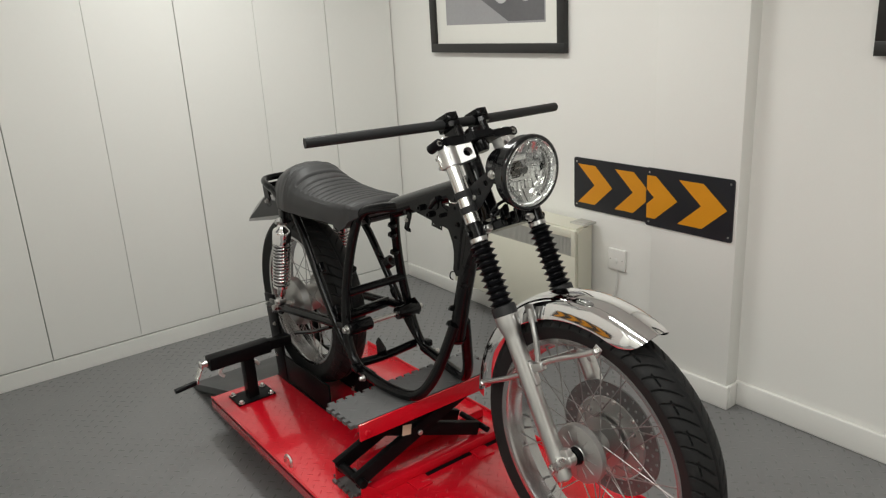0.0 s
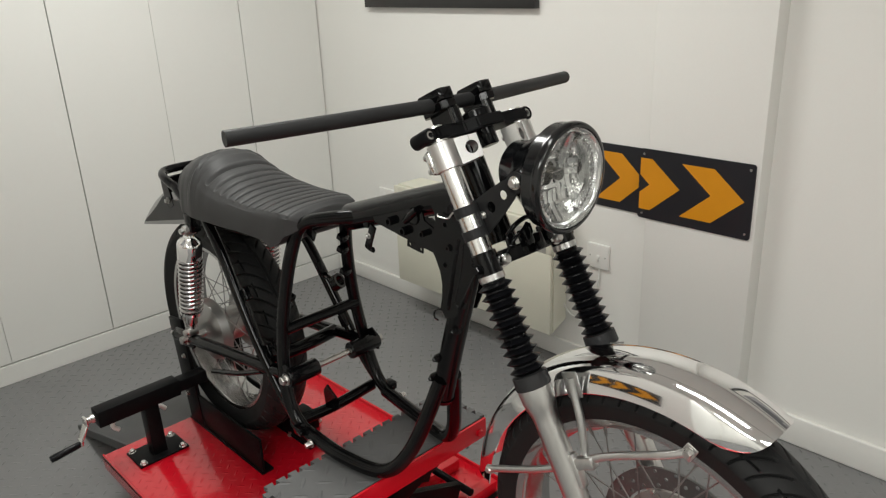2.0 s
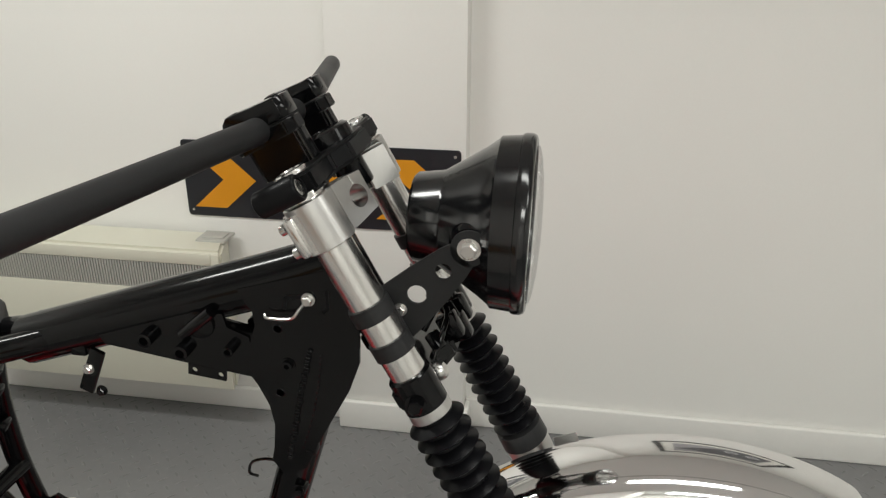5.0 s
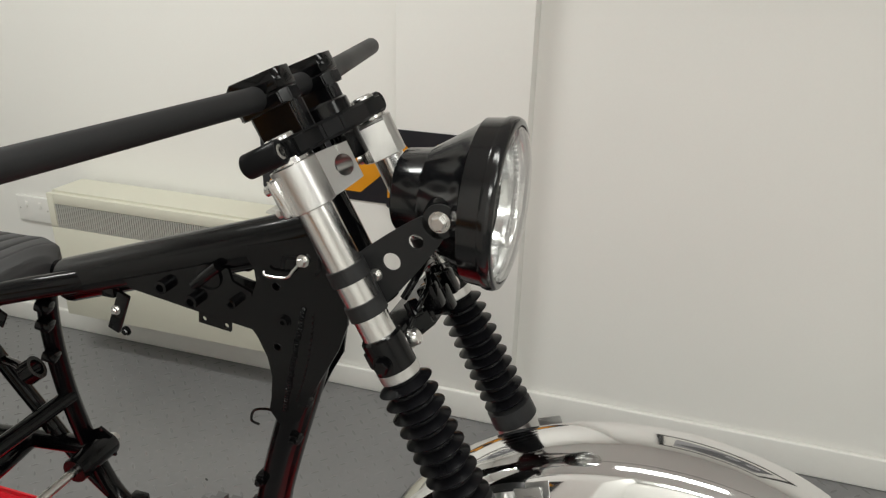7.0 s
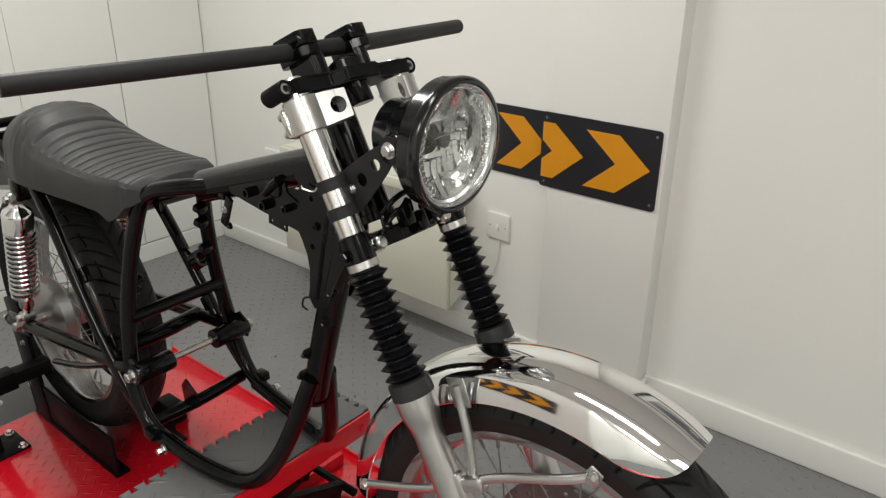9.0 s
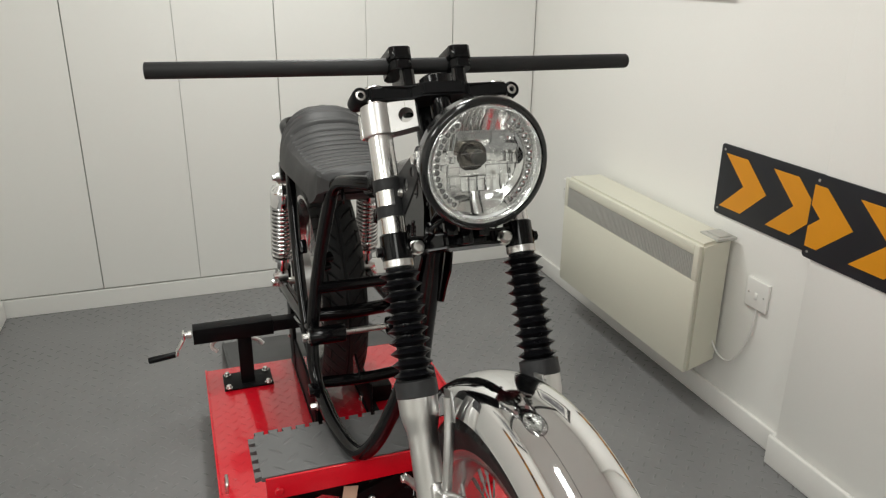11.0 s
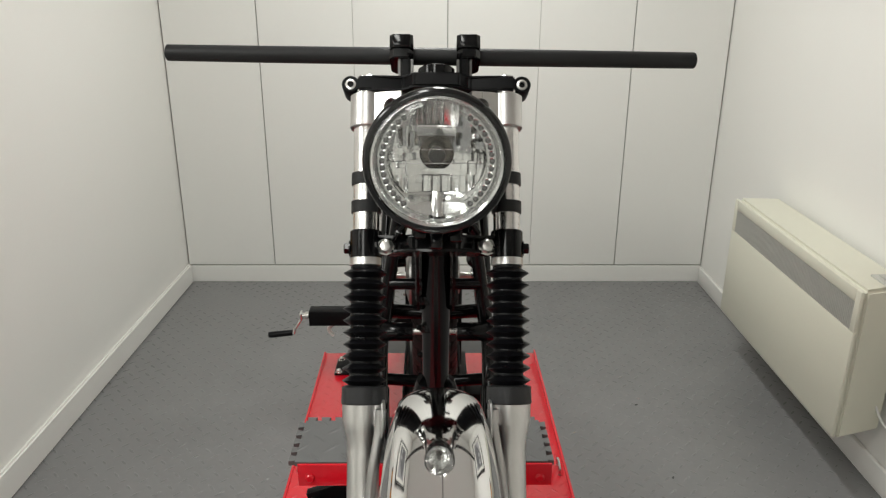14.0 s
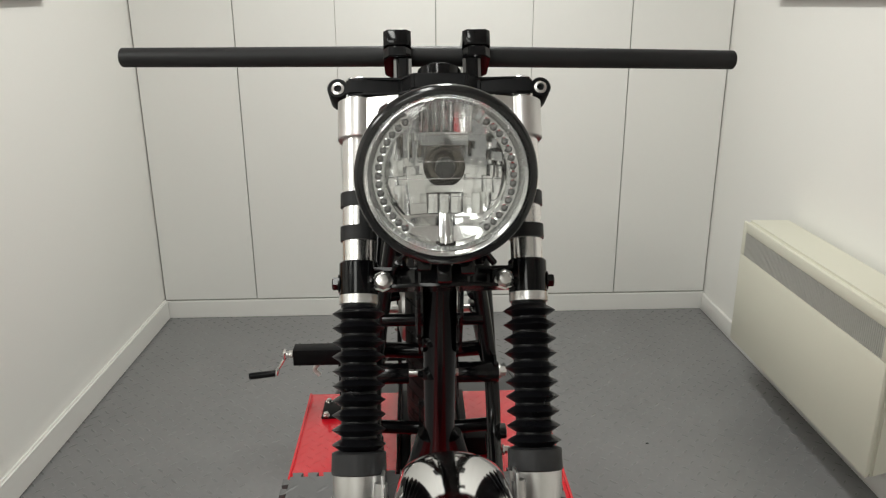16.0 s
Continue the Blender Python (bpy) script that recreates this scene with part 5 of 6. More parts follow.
                row.append(bm.verts.new((u * (0.068 - lower * 0.0015) * (1 - 0.16 * side * abs(u)), p.y, p.z + (edge - p.z) * side - lower * 0.0015)))
            skin.append(row)
        rows.append(skin)
        for i in range(len(skin) - 1):
            for j in range(16):
                bm.faces.new((skin[i][j], skin[i][j + 1], skin[i + 1][j + 1], skin[i + 1][j]))
    guard = part("rear_mudguard", bm, "silver_sheet", bike, "short plain silver rear mudguard")
    # The dark part of the flank, added as a sheet on each side.
    for s in (-1, 1):
        side = sheet([(3.112, 0.808), (3.050, 0.846), (3.000, 0.878), (2.941, 0.921), (2.865, 0.923), (2.760, 0.926), (2.822, 0.874)], 0.003, Matrix(((0, 0, 1, s * 0.0705), (1, 0, 0, 0), (0, 1, 0, 0), (0, 0, 0, 1))))
        part("mudguard_side", side, "side_grey", guard, "dark grey sheet added over the mudguard flank", smooth=False)


def frame_tubes(bike):
    W = 0.130
    tb = lambda name, pts, r, label="", steps=6, mat="black_gloss": part(name, tube(pts, r, 18, steps), mat, bike, label)
    tb("backbone", [(0, 1.742, 1.138), (0, 1.80, 1.115), (0, 1.97, 1.059), (0, 2.13, 1.006)], 0.0300, "gloss black frame backbone tube")
    part("steering_head", lathe([(0, 0.0275), (0.012, 0.0275), (0.013, 0.0245), (0.180, 0.0245), (0.181, 0.0275), (0.196, 0.0275), (0.197, 0.0210), (0.212, 0.0205)], fork_at(1.072) - FWD * 0.046, AX, 32), "black_gloss", bike)
    stamp = bmesh.new()
    for i in range(11):
        if i not in (3, 7):
            block((0.0012, 0.0046, 0.0032), fork_at(1.105) - FWD * 0.046 + AX * (0.0062 * i) + V(-0.0243, 0, 0), 0.0004, fork_plane((0, 0, 0)).to_3x3(), stamp)
    part("stamped_bars", stamp, "black_satin", bike, smooth=False)
    tb("down_tube", [(0, 1.752, 1.06), (0, 1.775, 0.965), (0, 1.825, 0.80), (0, 1.862, 0.665)], 0.0235, "thick gloss black front down tube")
    part("down_tube_end", lathe([(0, 0.0265), (0.012, 0.022), (0.018, 0.010), (0.018, 0)], (0, 1.862, 0.667), (0, 0.26, -0.96), 24), "black_gloss", bike)
    for s in (-1, 1):
        low = 0.013 if s > 0 else 0.0
        tb("seat_tube", [(s * 0.012, 2.085, 1.020 - low), (s * 0.034, 2.125, 1.014 - low), (s * 0.048, 2.165, 1.006 - low), (s * 0.060, 2.208, 0.994 - low), (s * 0.068, 2.240, 0.972 - low / 2), (s * 0.074, 2.259, 0.935), (s * 0.088, 2.281, 0.850),
                         (s * 0.106, 2.294, 0.735), (s * 0.121, 2.290, 0.630), (s * 0.128, 2.276, 0.555), (s * 0.128, 2.245, 0.500), (s * 0.124, 2.190, 0.470)], 0.0155, "gloss black bent frame tube")
        tb("cradle_tube", [(s * 0.124, 2.215, 0.478), (s * 0.117, 2.10, 0.466), (s * 0.102, 2.00, 0.466), (s * 0.087, 1.945, 0.484), (s * 0.068, 1.905, 0.535), (s * 0.045, 1.876, 0.610), (s * 0.018, 1.846, 0.715)], 0.0165, "gloss black cradle tube")
        tb("rear_strut", [(s * 0.108, 2.610, 0.925), (s * 0.120, 2.520, 0.845), (s * 0.128, 2.405, 0.680), (s * 0.128, 2.310, 0.555), (s * 0.126, 2.235, 0.490)], 0.0135, "gloss black rear frame strut")
        tb("seat_rail", [(s * 0.066, 2.232, 0.974), (s * 0.082, 2.30, 0.945), (s * 0.100, 2.45, 0.935), (s * 0.105, 2.65, 0.930), (s * 0.092, 2.76, 0.952), (s * 0.082, 2.83, 0.975)], 0.012)
        part("shock_mount", block((0.030, 0.036, 0.050), (s * 0.112, 2.685, 0.905), 0.005), "black_gloss", bike)
        part("pivot_sleeve", lathe([(0, 0.021), (0.002, 0.022), (0.083, 0.022), (0.085, 0.021)], (s * 0.052, 2.255, 0.610), (s, 0, 0), 24), "black_gloss", bike)
        part("pivot_bolt", bolt((s * 0.138, 2.255, 0.610), (s, 0, 0), 0.011, 0.016), "steel", bike, "zinc pivot bolt head")
        part("pivot_plate", sheet([(2.238, 0.590), (2.280, 0.585), (2.284, 0.632), (2.262, 0.645), (2.242, 0.632)], 0.005, Matrix(((0, 0, 1, s * W), (1, 0, 0, 0), (0, 1, 0, 0), (0, 0, 0, 1)))), "black_gloss", bike, smooth=False)
        part("cradle_stud", bolt((s * 0.140, 2.175, 0.470), (s, 0, 0), 0.008, 0.016), "steel", bike)
        part("peg_lug", block((0.024, 0.030, 0.022), (s * 0.140, 2.215, 0.490), 0.003), "black_gloss", bike)
    part("tail_hoop", tube([(-0.082, 2.80, 0.965), (-0.084, 2.87, 0.985), (-0.072, 2.915, 0.993), (-0.040, 2.938, 0.995), (0.040, 2.938, 0.995), (0.072, 2.915, 0.993), (0.084, 2.87, 0.985), (0.082, 2.80, 0.965)], 0.012, 14, 6), "black_gloss", bike)
    part("tail_bracket", block((0.11, 0.006, 0.055), (0, 2.925, 0.955), 0.002, Euler((radians(20), 0, 0)).to_matrix()), "black_gloss", bike)
    for s in (-1, 1):
        part("tail_tab", sheet([(2.895, 1.000), (2.925, 1.000), (2.935, 0.965), (2.925, 0.905), (2.90, 0.893), (2.875, 0.905), (2.895, 0.960)], 0.006, Matrix(((0, 0, 1, s * 0.070), (1, 0, 0, 0), (0, 1, 0, 0), (0, 0, 0, 1)))), "black_gloss", bike, smooth=False)
        part("tail_bolt", bolt((s * 0.073, 2.905, 0.915), (s, 0, 0), 0.007, 0.010), "steel", bike)
    tb("cross_tube", [(-0.106, 2.288, 0.718), (0, 2.288, 0.718), (0.106, 2.288, 0.718)], 0.0135)
    tb("cross_tube", [(-0.126, 2.272, 0.474), (0, 2.276, 0.464), (0.126, 2.272, 0.474)], 0.0145)
    tb("cross_tube", [(-0.102, 2.50, 0.935), (0.102, 2.50, 0.935)], 0.011, steps=1)
    tb("pivot_rod", [(-0.06, 2.255, 0.610), (0.06, 2.255, 0.610)], 0.0075, "bare steel pivot rod", 1, "steel")
    part("stand_lug", sheet([(0, 0), (0.055, 0.02), (0.05, 0.045), (0.012, 0.07), (-0.004, 0.05)], 0.005, Matrix(((0, 0, 1, -0.030), (-1, 0, 0, 2.262), (0, 1, 0, 0.480), (0, 0, 0, 1)))), "black_gloss", bike, smooth=False)
    # steering-head gussets and the plates under the backbone
    side = lambda x: Matrix(((0, 0, 1, x), (1, 0, 0, 0), (0, 1, 0, 0), (0, 0, 0, 1)))
    for s in (-1, 1):
        plate = [(1.845, 1.108), (1.735, 1.140), (1.712, 1.085), (1.714, 1.030), (1.727, 0.994), (1.748, 0.955), (1.766, 0.922), (1.784, 0.882), (1.812, 0.872), (1.8245, 0.890), (1.8204, 0.908), (1.817, 0.940), (1.8213, 0.966), (1.8323, 0.991), (1.8400, 1.003), (1.8414, 1.019), (1.8352, 1.048), (1.8289, 1.066), (1.8304, 1.083), (1.8370, 1.092)]
        bm = sheet(plate if s < 0 else [(max(y, 1.742), z) for y, z in plate if z < 1.10], 0.004, side(s * 0.0285))
        part("head_gusset", bm, "black_gloss", bike, "black steering-head gusset plate", smooth=False)
        brow = [(1.838, 1.050), (1.862, 1.060), (1.866, 1.076), (1.902, 1.078), (1.930, 1.068), (1.965, 1.056)] if s < 0 else [(1.838, 1.028), (1.900, 1.041), (1.965, 1.046)]
        bm = sheet(brow + [(2.020, 1.040), (2.012, 1.026), (1.9166, 1.011), (1.8702, 1.0045), (1.831, 0.999)], 0.004, side(s * 0.0270))
        part("tank_gusset", bm, "black_gloss", bike, smooth=False)
        for y, z, r in ((1.956, 1.041, 0.0085), (1.915, 1.029, 0.0085), (1.859, 1.036, 0.006)):
            part("boss", lathe([(0, r), (0.012, r), (0.0125, r * 0.6), (0.006, r * 0.55), (0.006, 0)], (s * 0.029, y, z), (s, 0, 0), 18), "black_gloss", bike)
        tab = bmesh.new()
        for y0, hole_y in ((-0.0225, -0.016), (0.0, 0.015)):
            holed([(y0, -0.0068), (y0 + 0.0225, -0.0068), (y0 + 0.0225, 0.0068), (y0, 0.0068)], (hole_y, 0), 0.0034, 0.003, Matrix(((0, 0, 1, s * 0.027), (1, 0, 0, 1.8925), (0, 1, 0, 1.0000), (0, 0, 0, 1))) @ Matrix.Rotation(radians(7), 4, "Z"), tab, 16)
        bmesh.ops.remove_doubles(tab, verts=tab.verts[:], dist=0.0002)
        part("coil_tab", tab, "black_gloss", bike, smooth=False)
        # Two lipped dark discs carry the shade of holes that are not cut.
        for y, z in ((1.8031, 1.0645), (1.8067, 0.9838)):
            part("gusset_hole_shade", lathe([(0.0003, 0), (0.0003, 0.0040), (0.0010, 0.0046), (0.0003, 0.0054)], (s * 0.0305, y, z), (s, 0, 0), 18), "rubber", bike)
        part("gusset_boss", lathe([(0, 0.0085), (0.0015, 0.0085), (0.0015, 0.0060), (0.005, 0.0060), (0.005, 0.003), (0.001, 0.003), (0.001, 0)], (s * 0.0305, 1.7951, 1.0206), (s, 0, 0), 18), "black_gloss", bike)
    part("coil_mount", lathe([(0, 0.0170), (0.003, 0.0165), (0.004, 0.0120), (0.004, 0)], (-0.0292, 1.893, 1.062), (-1, 0, 0), 26), "black_gloss", bike)
    part("coil_pin", tube([(-0.033, 1.912, 1.050), (-0.036, 1.893, 1.066), (-0.034, 1.876, 1.080)], 0.0070, 12, 4), "black_gloss", bike)
    part("coil_peg", lathe([(0, 0.0095), (0.0015, 0.0110), (0.050, 0.0110), (0.0515, 0.0095)], (0.0150, 1.871, 1.063), (1, 0, 0), 20), "black_gloss", bike)
    # slot behind the wire clip and the tall slit beside it, as dark shade patches
    part("gusset_slot_shade", sheet([(1.7960, 1.0890), (1.7935, 1.1030), (1.7905, 1.1055), (1.7590, 1.1085), (1.7585, 1.1045), (1.7860, 1.1015), (1.7895, 1.0985), (1.7915, 1.0890)], 0.0008, side(-0.0308)), "rubber", bike, smooth=False)
    part("gusset_slot_shade", sheet([(1.7440, 1.1140), (1.7470, 1.1145), (1.7475, 1.0950), (1.7525, 1.0890), (1.7505, 1.0860), (1.7440, 1.0930)], 0.0008, side(-0.0308)), "rubber", bike, smooth=False)
    beads, bead_rng = bmesh.new(), random.Random(3)
    for i in range(34):
        t = i / 33
        at = V(-0.0305, 1.769 + 0.036 * t - 0.003 * t * t, 1.041 - 0.146 * t)
        lathe([(-0.003, 0.0012), (-0.001, 0.0036), (0.0015, 0.0034), (0.003, 0.0010)], at + V(0, bead_rng.uniform(-0.0012, 0.0012), 0), (0, 0.25, -1), 8, beads)
        if i % 2:
            lathe([(-0.004, 0.0006), (-0.001, 0.0019), (0.001, 0.0019), (0.004, 0.0006)], V(-0.0303, 1.7567 + 0.010 * t + 0.018 * t * t, 1.039 - 0.124 * t), (0, 0.22, -1), 8, beads)
    part("weld_seam", beads, "black_gloss", bike)
    part("gusset_spring", tube([(-0.032, 1.768, 1.101), (-0.040, 1.774, 1.094), (-0.041, 1.781, 1.085), (-0.041, 1.792, 1.082), (-0.040, 1.810, 1.082), (-0.038, 1.813, 1.086)], 0.0016, 8, 6), "steel", bike, "bent steel wire clip")
    part("gusset_stud", bolt((-0.031, 1.766, 1.103), (-1, 0, 0), 0.0056, 0.008), "steel", bike)
    part("cable_clip", tube([(-0.006, 1.822, 0.868), (-0.010, 1.842, 0.873), (-0.012, 1.859, 0.868), (-0.012, 1.864, 0.852), (-0.010, 1.854, 0.846)], 0.0018, 8, 6), "black_gloss", bike)
    hang = block((0.006, 0.018, 0.062), (-0.022, 2.040, 0.984), 0.002, Euler((radians(24), 0, 0)).to_matrix())
    hang = block((0.022, 0.020, 0.018), (-0.014, 2.052, 1.012), 0.003, None, hang)
    hanger = part("coil_hanger", hang, "black_gloss", bike)
    part("hanger_bolt", bolt((-0.025, 2.042, 0.988), (-1, 0, 0), 0.005, 0.006), "steel", hanger)
    part("hanger_bolt", bolt((-0.025, 2.030, 0.960), (-1, 0, 0), 0.005, 0.006), "black_gloss", hanger)
    for s in (-1, 1):
        part("rail_boss", lathe([(0, 0.010), (0.012, 0.010), (0.012, 0.005), (0.004, 0.004), (0.004, 0)], (s * 0.030, 2.140, 1.012), (s, 0, 0.1), 18), "black_gloss", bike)
        for y, z, dx in (((2.252, 0.915, 0.058), (2.262, 0.880, 0.062), (2.276, 0.815, 0.074)) if s > 0 else ((2.300, 0.790, 0.076), (2.310, 0.765, 0.080))):
            part("lug", block((0.022, 0.024, 0.016), (s * dx, y, z), 0.004, Euler((radians(20), 0, radians(15))).to_matrix()), "black_gloss", bike)
        part("tab", block((0.004, 0.030, 0.026), (s * 0.052, 2.215, 0.962), 0.002, Euler((radians(30), 0, 0)).to_matrix()), "black_gloss", bike)
        for y, z in ((2.44, 0.770), (2.36, 0.640)):
            part("lug", block((0.018, 0.034, 0.014), (s * (W - 0.018), y, z), 0.003, Euler((radians(55), 0, 0)).to_matrix()), "black_gloss", bike)
    for z in (0.905, 0.845, 0.765, 0.715):
        y = 1.775 + (0.965 - z) * 0.30
        part("engine_lug", block((0.024, 0.014, 0.016), (-0.014, y - 0.014 if z > 0.8 else y + 0.017, z), 0.004), "black_gloss", bike)
        part("lug_bolt", bolt((-0.026, y - 0.014 if z > 0.8 else y + 0.017, z), (-1, 0, 0), 0.0045, 0.006), "black_gloss", bike)
    # battery tray with its loop, right side
    part("tray_bracket", tube([(0.124, 2.44, 0.745), (0.112, 2.40, 0.752), (0.100, 2.370, 0.756)], 0.008, 10, 4), "black_gloss", bike)
    part("tray_ring", lathe([(-0.011, 0.014), (-0.011, 0.021), (0.011, 0.021), (0.011, 0.014)], (0.099, 2.352, 0.757), (0.35, -0.75, 0.55), 20, closed=True), "black_gloss", bike)
    part("seat", seat_mesh(), "leather", bike, "ribbed black cafe racer seat with raised hump")
    part("seat_base", slab(-0.086, 0.086, 2.250, 2.76, 0.952, 0.964, 0.004), "plate_black", bike)


def motorcycle():
    bike = thing("motorcycle", "stripped cafe racer motorcycle with bare black frame, no engine", "motorcycle", at=(-0.006, -0.011, 0))
    frame_tubes(bike)
    rear_end(bike)
    front_wheel(bike)
    front_end(bike)


motorcycle()


# ---- things on the walls ----
def heater():
    h = thing("panel_heater", "cream wall-mounted electric panel heater with slotted top", "heater")
    x0, x1, y0, y1, z0, z1 = 1.110, 1.272, 2.436, 3.315, 0.174, 0.628
    gy0, gy1, gz0, gz1 = y0 + 0.028, y1 - 0.03, 0.505, 0.588
    bm = sheet([(x0 + 0.012, y0), (x0 + 0.012, y1), (x1, y1 - 0.010), (x1, y0 + 0.046)], z1 - z0, Matrix.Translation((0, 0, (z0 + z1) / 2)))
    bmesh.ops.bevel(bm, geom=bm.edges[:], offset=0.010, segments=3, affect="EDGES")
    part("case", bm, "heater", h)
    front = bmesh.new()
    slab(x0, x0 + 0.0118, y0 + 0.004, y1 - 0.004, z0 + 0.004, gz0, 0.004, front)
    slab(x0, x0 + 0.0118, y0 + 0.004, gy0, gz0, z1 - 0.004, 0.003, front)
    slab(x0, x0 + 0.0118, gy1, y1 - 0.004, gz0, z1 - 0.004, 0.003, front)
    slab(x0, x0 + 0.0118, gy0, gy1, gz1, z1 - 0.004, 0.003, front)
    part("front_panel", front, "heater", h)
    part("grille_back", slab(x0 + 0.0085, x0 + 0.0117, gy0, gy1, gz0, gz1), "gap", h, smooth=False)
    n = 96
    fins = bmesh.new()
    slab(-0.0035, 0.0035, -0.0022, 0.0022, 0, gz1 - gz0 - 0.002, 0.0, fins)
    mesh = bpy.data.meshes.new("fin")
    fins.to_mesh(mesh)
    fins.free()
    mesh.materials.append(M["grille"])
    for i in range(n):
        y = gy0 + (gy1 - gy0) * (i + 0.5) / n
        shared("fin", mesh, h, Matrix.Translation((x0 + 0.005, y, gz0 + 0.001)))
    part("control_box", slab(1.190, 1.268, y0 + 0.020, y0 + 0.110, z1 - 0.004, z1 + 0.006, 0.003), "grille", h, "grey control cover")
    part("control_cover", slab(1.205, 1.255, y0 + 0.030, y0 + 0.095, z1 + 0.0062, z1 + 0.010, 0.0015), "grille", h)
    part("bracket", slab(1.270, 1.284, y0 + 0.1, y0 + 0.14, z0 + 0.05, z1 - 0.06, 0.002), "heater", h)
    part("bracket", slab(1.270, 1.284, y1 - 0.14, y1 - 0.1, z0 + 0.05, z1 - 0.06, 0.002), "heater", h)


def socket(y, z, width, name, label, rockers):
    s = thing(name, label, "socket", at=(ROOM_X1, y, z))
    part("plate", slab(-0.012, 0.0, -width / 2, width / 2, -0.048, 0.048, 0.0035, segments=3), "bezel", s)
    for dy in rockers:
        part("rocker", block((0.006, 0.012, 0.020), (-0.013, dy, 0.018 if width > 0.12 else -0.004), 0.0015, Euler((0, radians(8), 0)).to_matrix()), "bezel", s)
    for dy in (-width / 2 + 0.014, width / 2 - 0.014):
        part("screw", lathe([(0, 0.0035), (0.0012, 0.003), (0.0012, 0)], (-0.012, dy, 0.0), (-1, 0, 0), 12), "grille", s)


def signs():
    west = lambda y: ROOM_X0 - WEST_SKEW * (ROOM_Y1 - y)
    for first, ya, yb, zc, x, face, turn in ((True, 2.600, 2.150, 0.793, 1.2812, -1, 0.0), (False, 2.163, 1.768, 0.803, 1.2345, -1, 0.0),
                                             (True, 2.660, 2.210, 0.925, west(2.660) + 0.0035, 1, 1), (False, 2.205, 1.810, 0.925, west(2.205) + 0.0035, 1, 1)):
        sign = thing("chevron_sign", "black road sign panel with amber chevron arrows", "sign", "chevron sign panels", at=(x, ya, zc))
        sign.rotation_euler = (0, 0, -math.atan(WEST_SKEW) * turn)
        L, H = ya - yb, 0.232 if first else 0.240
        m = Matrix(((0, 0, face, 0), (-1, 0, 0, 0), (0, 1, 0, 0), (0, 0, 0, 1)))
        panel = bmesh.new()
        r = 0.010
        outline = []
        for cx, cy, a0 in ((L - r, H / 2 - r, 0), (r, H / 2 - r, 90), (r, -H / 2 + r, 180), (L - r, -H / 2 + r, 270)):
            for k in range(5):
                a = radians(a0 + 22.5 * k)
                outline.append((cx + r * math.cos(a), cy + r * math.sin(a)))
        sheet(outline, 0.004, m, panel)
        part("panel", panel, "sign_black", sign, smooth=False)
        b = 0.088
        if first:
            w, reach, starts = 0.100, 0.098, (0.024, 0.236)
        else:
            w, reach, starts = 0.110, 0.104, (-0.063, 0.155)
        for u in starts:
            pts = [(u, b), (u + w, b), (u + w + reach, 0), (u + w, -b), (u, -b), (u + reach, 0)]
            if u < 0:
                e = 0.005
                k = b * (1 - (e - u) / reach)
                pts = [(e, b), (u + w, b), (u + w + reach, 0), (u + w, -b), (e, -b), (e, -k), (u + reach, 0), (e, k)]
            part("chevron", sheet(pts, 0.0012, m @ Matrix.Translation((0, 0, 0.0028))), "sign_orange", sign, "amber chevron arrow", smooth=False)
        for u in (0.016, L - 0.016):
            for v in (-H / 2 + 0.018, H / 2 - 0.018):
                part("screw", lathe([(0.002, 0.0045), (0.004, 0.0035), (0.004, 0)], m @ V(u, v, 0), (face, 0, 0), 12), "steel", sign)


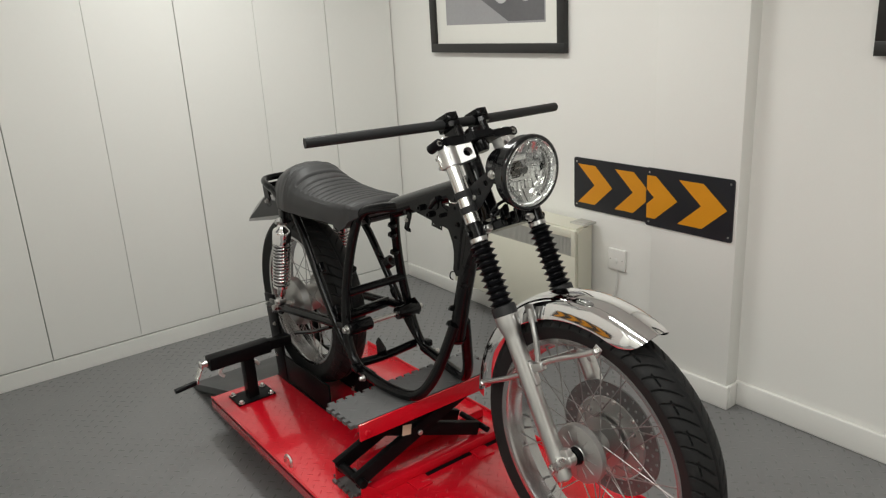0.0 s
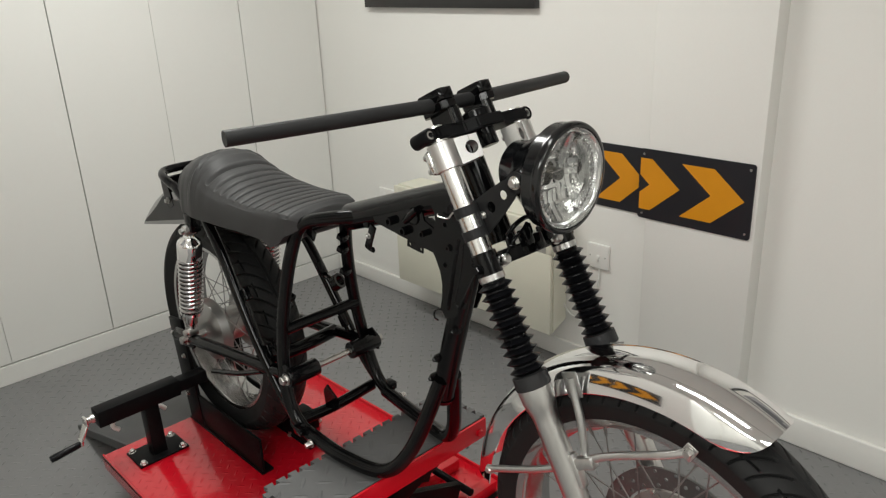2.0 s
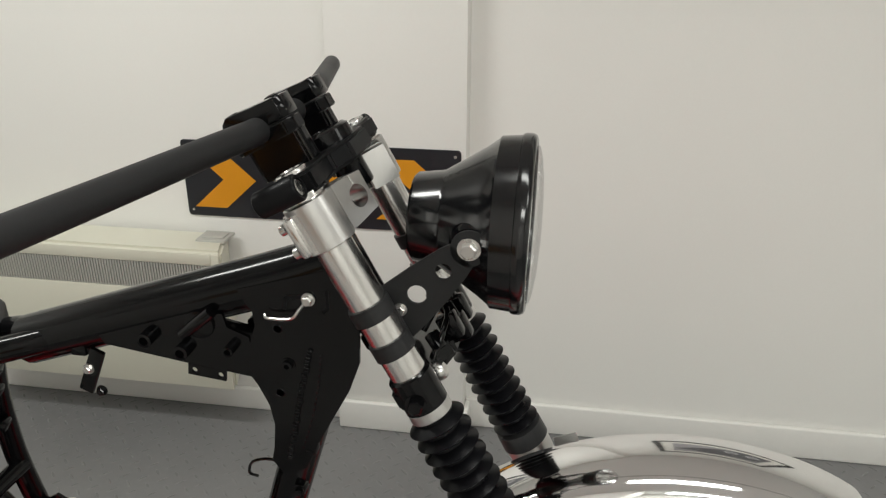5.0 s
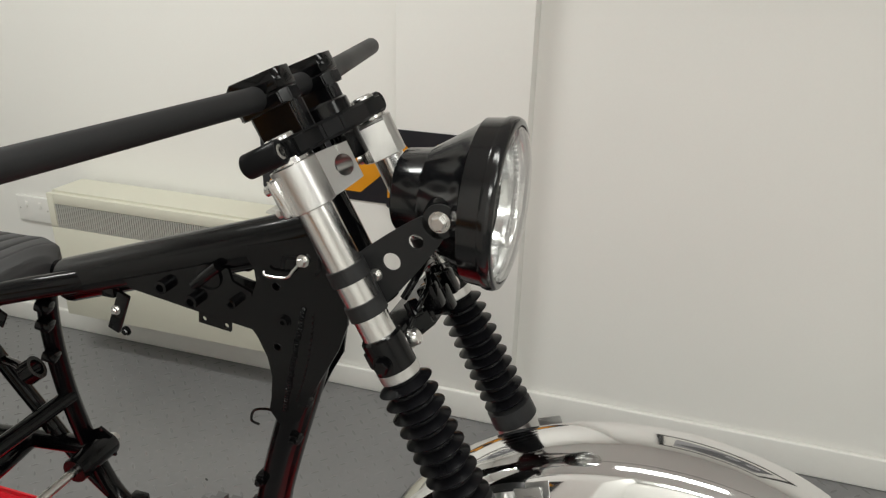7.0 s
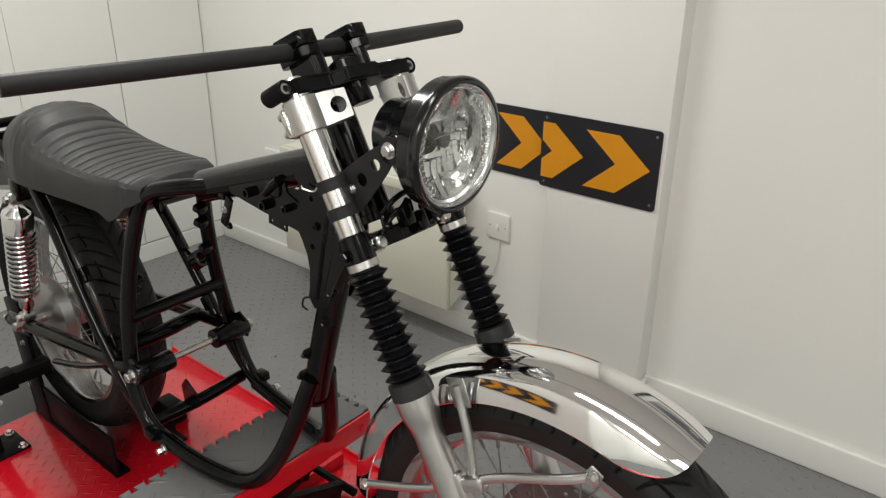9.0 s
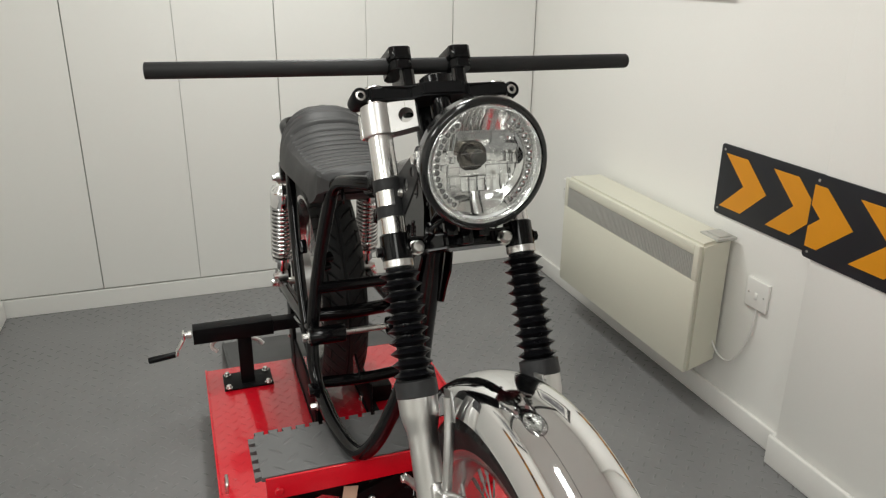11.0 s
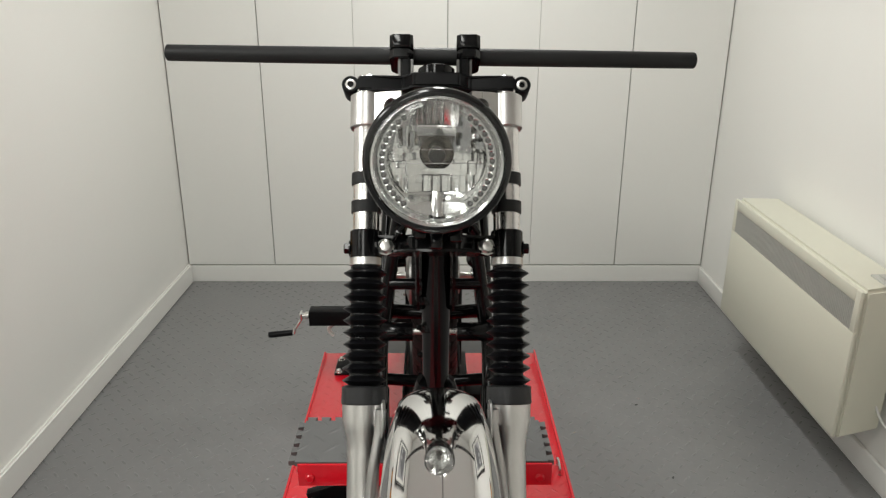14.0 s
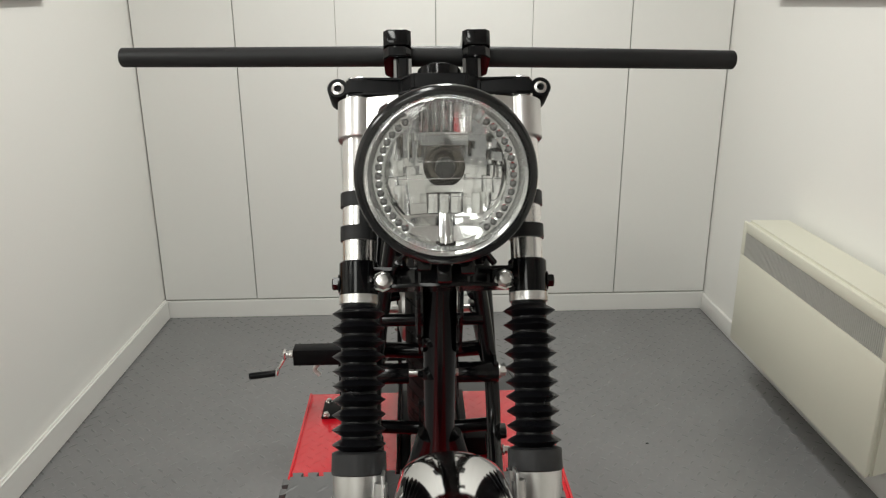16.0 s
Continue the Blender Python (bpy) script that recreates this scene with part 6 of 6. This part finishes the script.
def picture(name, label, wall_x, inward, y0, y1, z0, height, flip):
    p = thing(name, label, "picture", "framed pictures", at=(wall_x, (y0 + y1) / 2, z0))
    L, H, b, d = y1 - y0, height, 0.044, 0.030
    s = inward
    ex = lambda a, c: (min(a * s, c * s), max(a * s, c * s))
    part("frame_rail", slab(*ex(0.001, d), -L / 2, L / 2, 0, b, 0.002), "frame_black", p)
    part("frame_rail", slab(*ex(0.001, d), -L / 2, L / 2, H - b, H, 0.002), "frame_black", p)
    part("frame_stile", slab(*ex(0.001, d), -L / 2, -L / 2 + b, b, H - b, 0.002), "frame_black", p)
    part("frame_stile", slab(*ex(0.001, d), L / 2 - b, L / 2, b, H - b, 0.002), "frame_black", p)
    part("mount", slab(*ex(0.001, 0.014), -L / 2 + b, L / 2 - b, b, H - b), "mount", p, "white card mount", smooth=False)
    u0, u1, v0, v1 = -L / 2 + 0.125, L / 2 - 0.125, 0.135, H - 0.12
    part("print", slab(*ex(0.001, 0.0148), u0, u1, v0, v1), "print", p, "grey photographic print", smooth=False)
    # dark car shape with two wheels, as plain areas of the print
    f = -1 if flip else 1
    m = Matrix(((0, 0, s, 0.0152 * s), (f, 0, 0, 0), (0, 1, 0, 0), (0, 0, 0, 1)))
    w = (u1 - u0) / 2
    part("print_area", sheet([(-w * 0.98, v0 + 0.30), (-w * 0.51, v0 + 0.17), (0.116, v0 + 0.008), (w * 0.98, v0 + 0.010), (w * 0.98, v0 + 0.34), (-w * 0.2, v0 + 0.42)], 0.0006, m), "print_dark", p, smooth=False)
    for cu, cv in ((0.068, v0 + 0.146), (0.236, v0 + 0.150)):
        ring = bmesh.new()
        lathe([(0.0004, 0.034), (0.0004, 0.056), (0.001, 0.056), (0.001, 0.034)], m @ V(cu, cv, 0.0003), m.to_3x3() @ V(0, 0, 1), 28, ring, closed=True)
        part("print_area", ring, "print_light", p)
        part("print_area", lathe([(0.0004, 0), (0.0004, 0.026), (0.001, 0.026), (0.001, 0)], m @ V(cu, cv, 0.0003), m.to_3x3() @ V(0, 0, 1), 24), "print", p)


heater()
socket(2.345, 0.478, 0.094, "wall_switch", "white fused heater switch on the wall", (0.0,))
socket(3.548, 0.478, 0.150, "double_socket", "white double wall socket beside the heater", (-0.03, 0.03))
flex = thing("heater_flex", "white flex from the heater to its wall switch", "cable")
part("flex", tube([(1.240, 2.476, 0.262), (1.256, 2.462, 0.222), (1.266, 2.440, 0.205), (1.272, 2.410, 0.212), (1.275, 2.372, 0.268), (1.276, 2.346, 0.350), (1.277, 2.338, 0.432)], 0.0036, 10, 8), "cable", flex)
signs()
picture("picture", "black-framed grey car photograph with white mount", ROOM_X1, -1, 2.637, 3.605, 1.361, 0.70, True)
picture("picture", "black-framed grey photograph above the bare wall", NEAR_X, -1, 0.40, 1.363, 1.360, 0.70, True)
picture("picture", "black-framed photograph hanging on the bare side wall", ROOM_X0 - WEST_SKEW * 0.9, 1, 2.36, 3.33, 1.371, 0.70, False)
crumbs = random.Random(7)
bits = bmesh.new()
for x, y in ((0.62, 2.2), (0.55, 2.35), (0.70, 2.5), (0.60, 1.95), (0.48, 2.05), (0.72, 2.9), (0.52, 1.8)):
    block((0.010, 0.004, 0.003), (x + crumbs.uniform(-0.03, 0.03), y, 0.0016), 0.0008, Euler((0, 0, crumbs.uniform(0, 3))).to_matrix(), bits)
tagged(part("floor_crumbs", bits, "crumb"), "small dark scraps lying on the floor", "debris", kind="stuff")
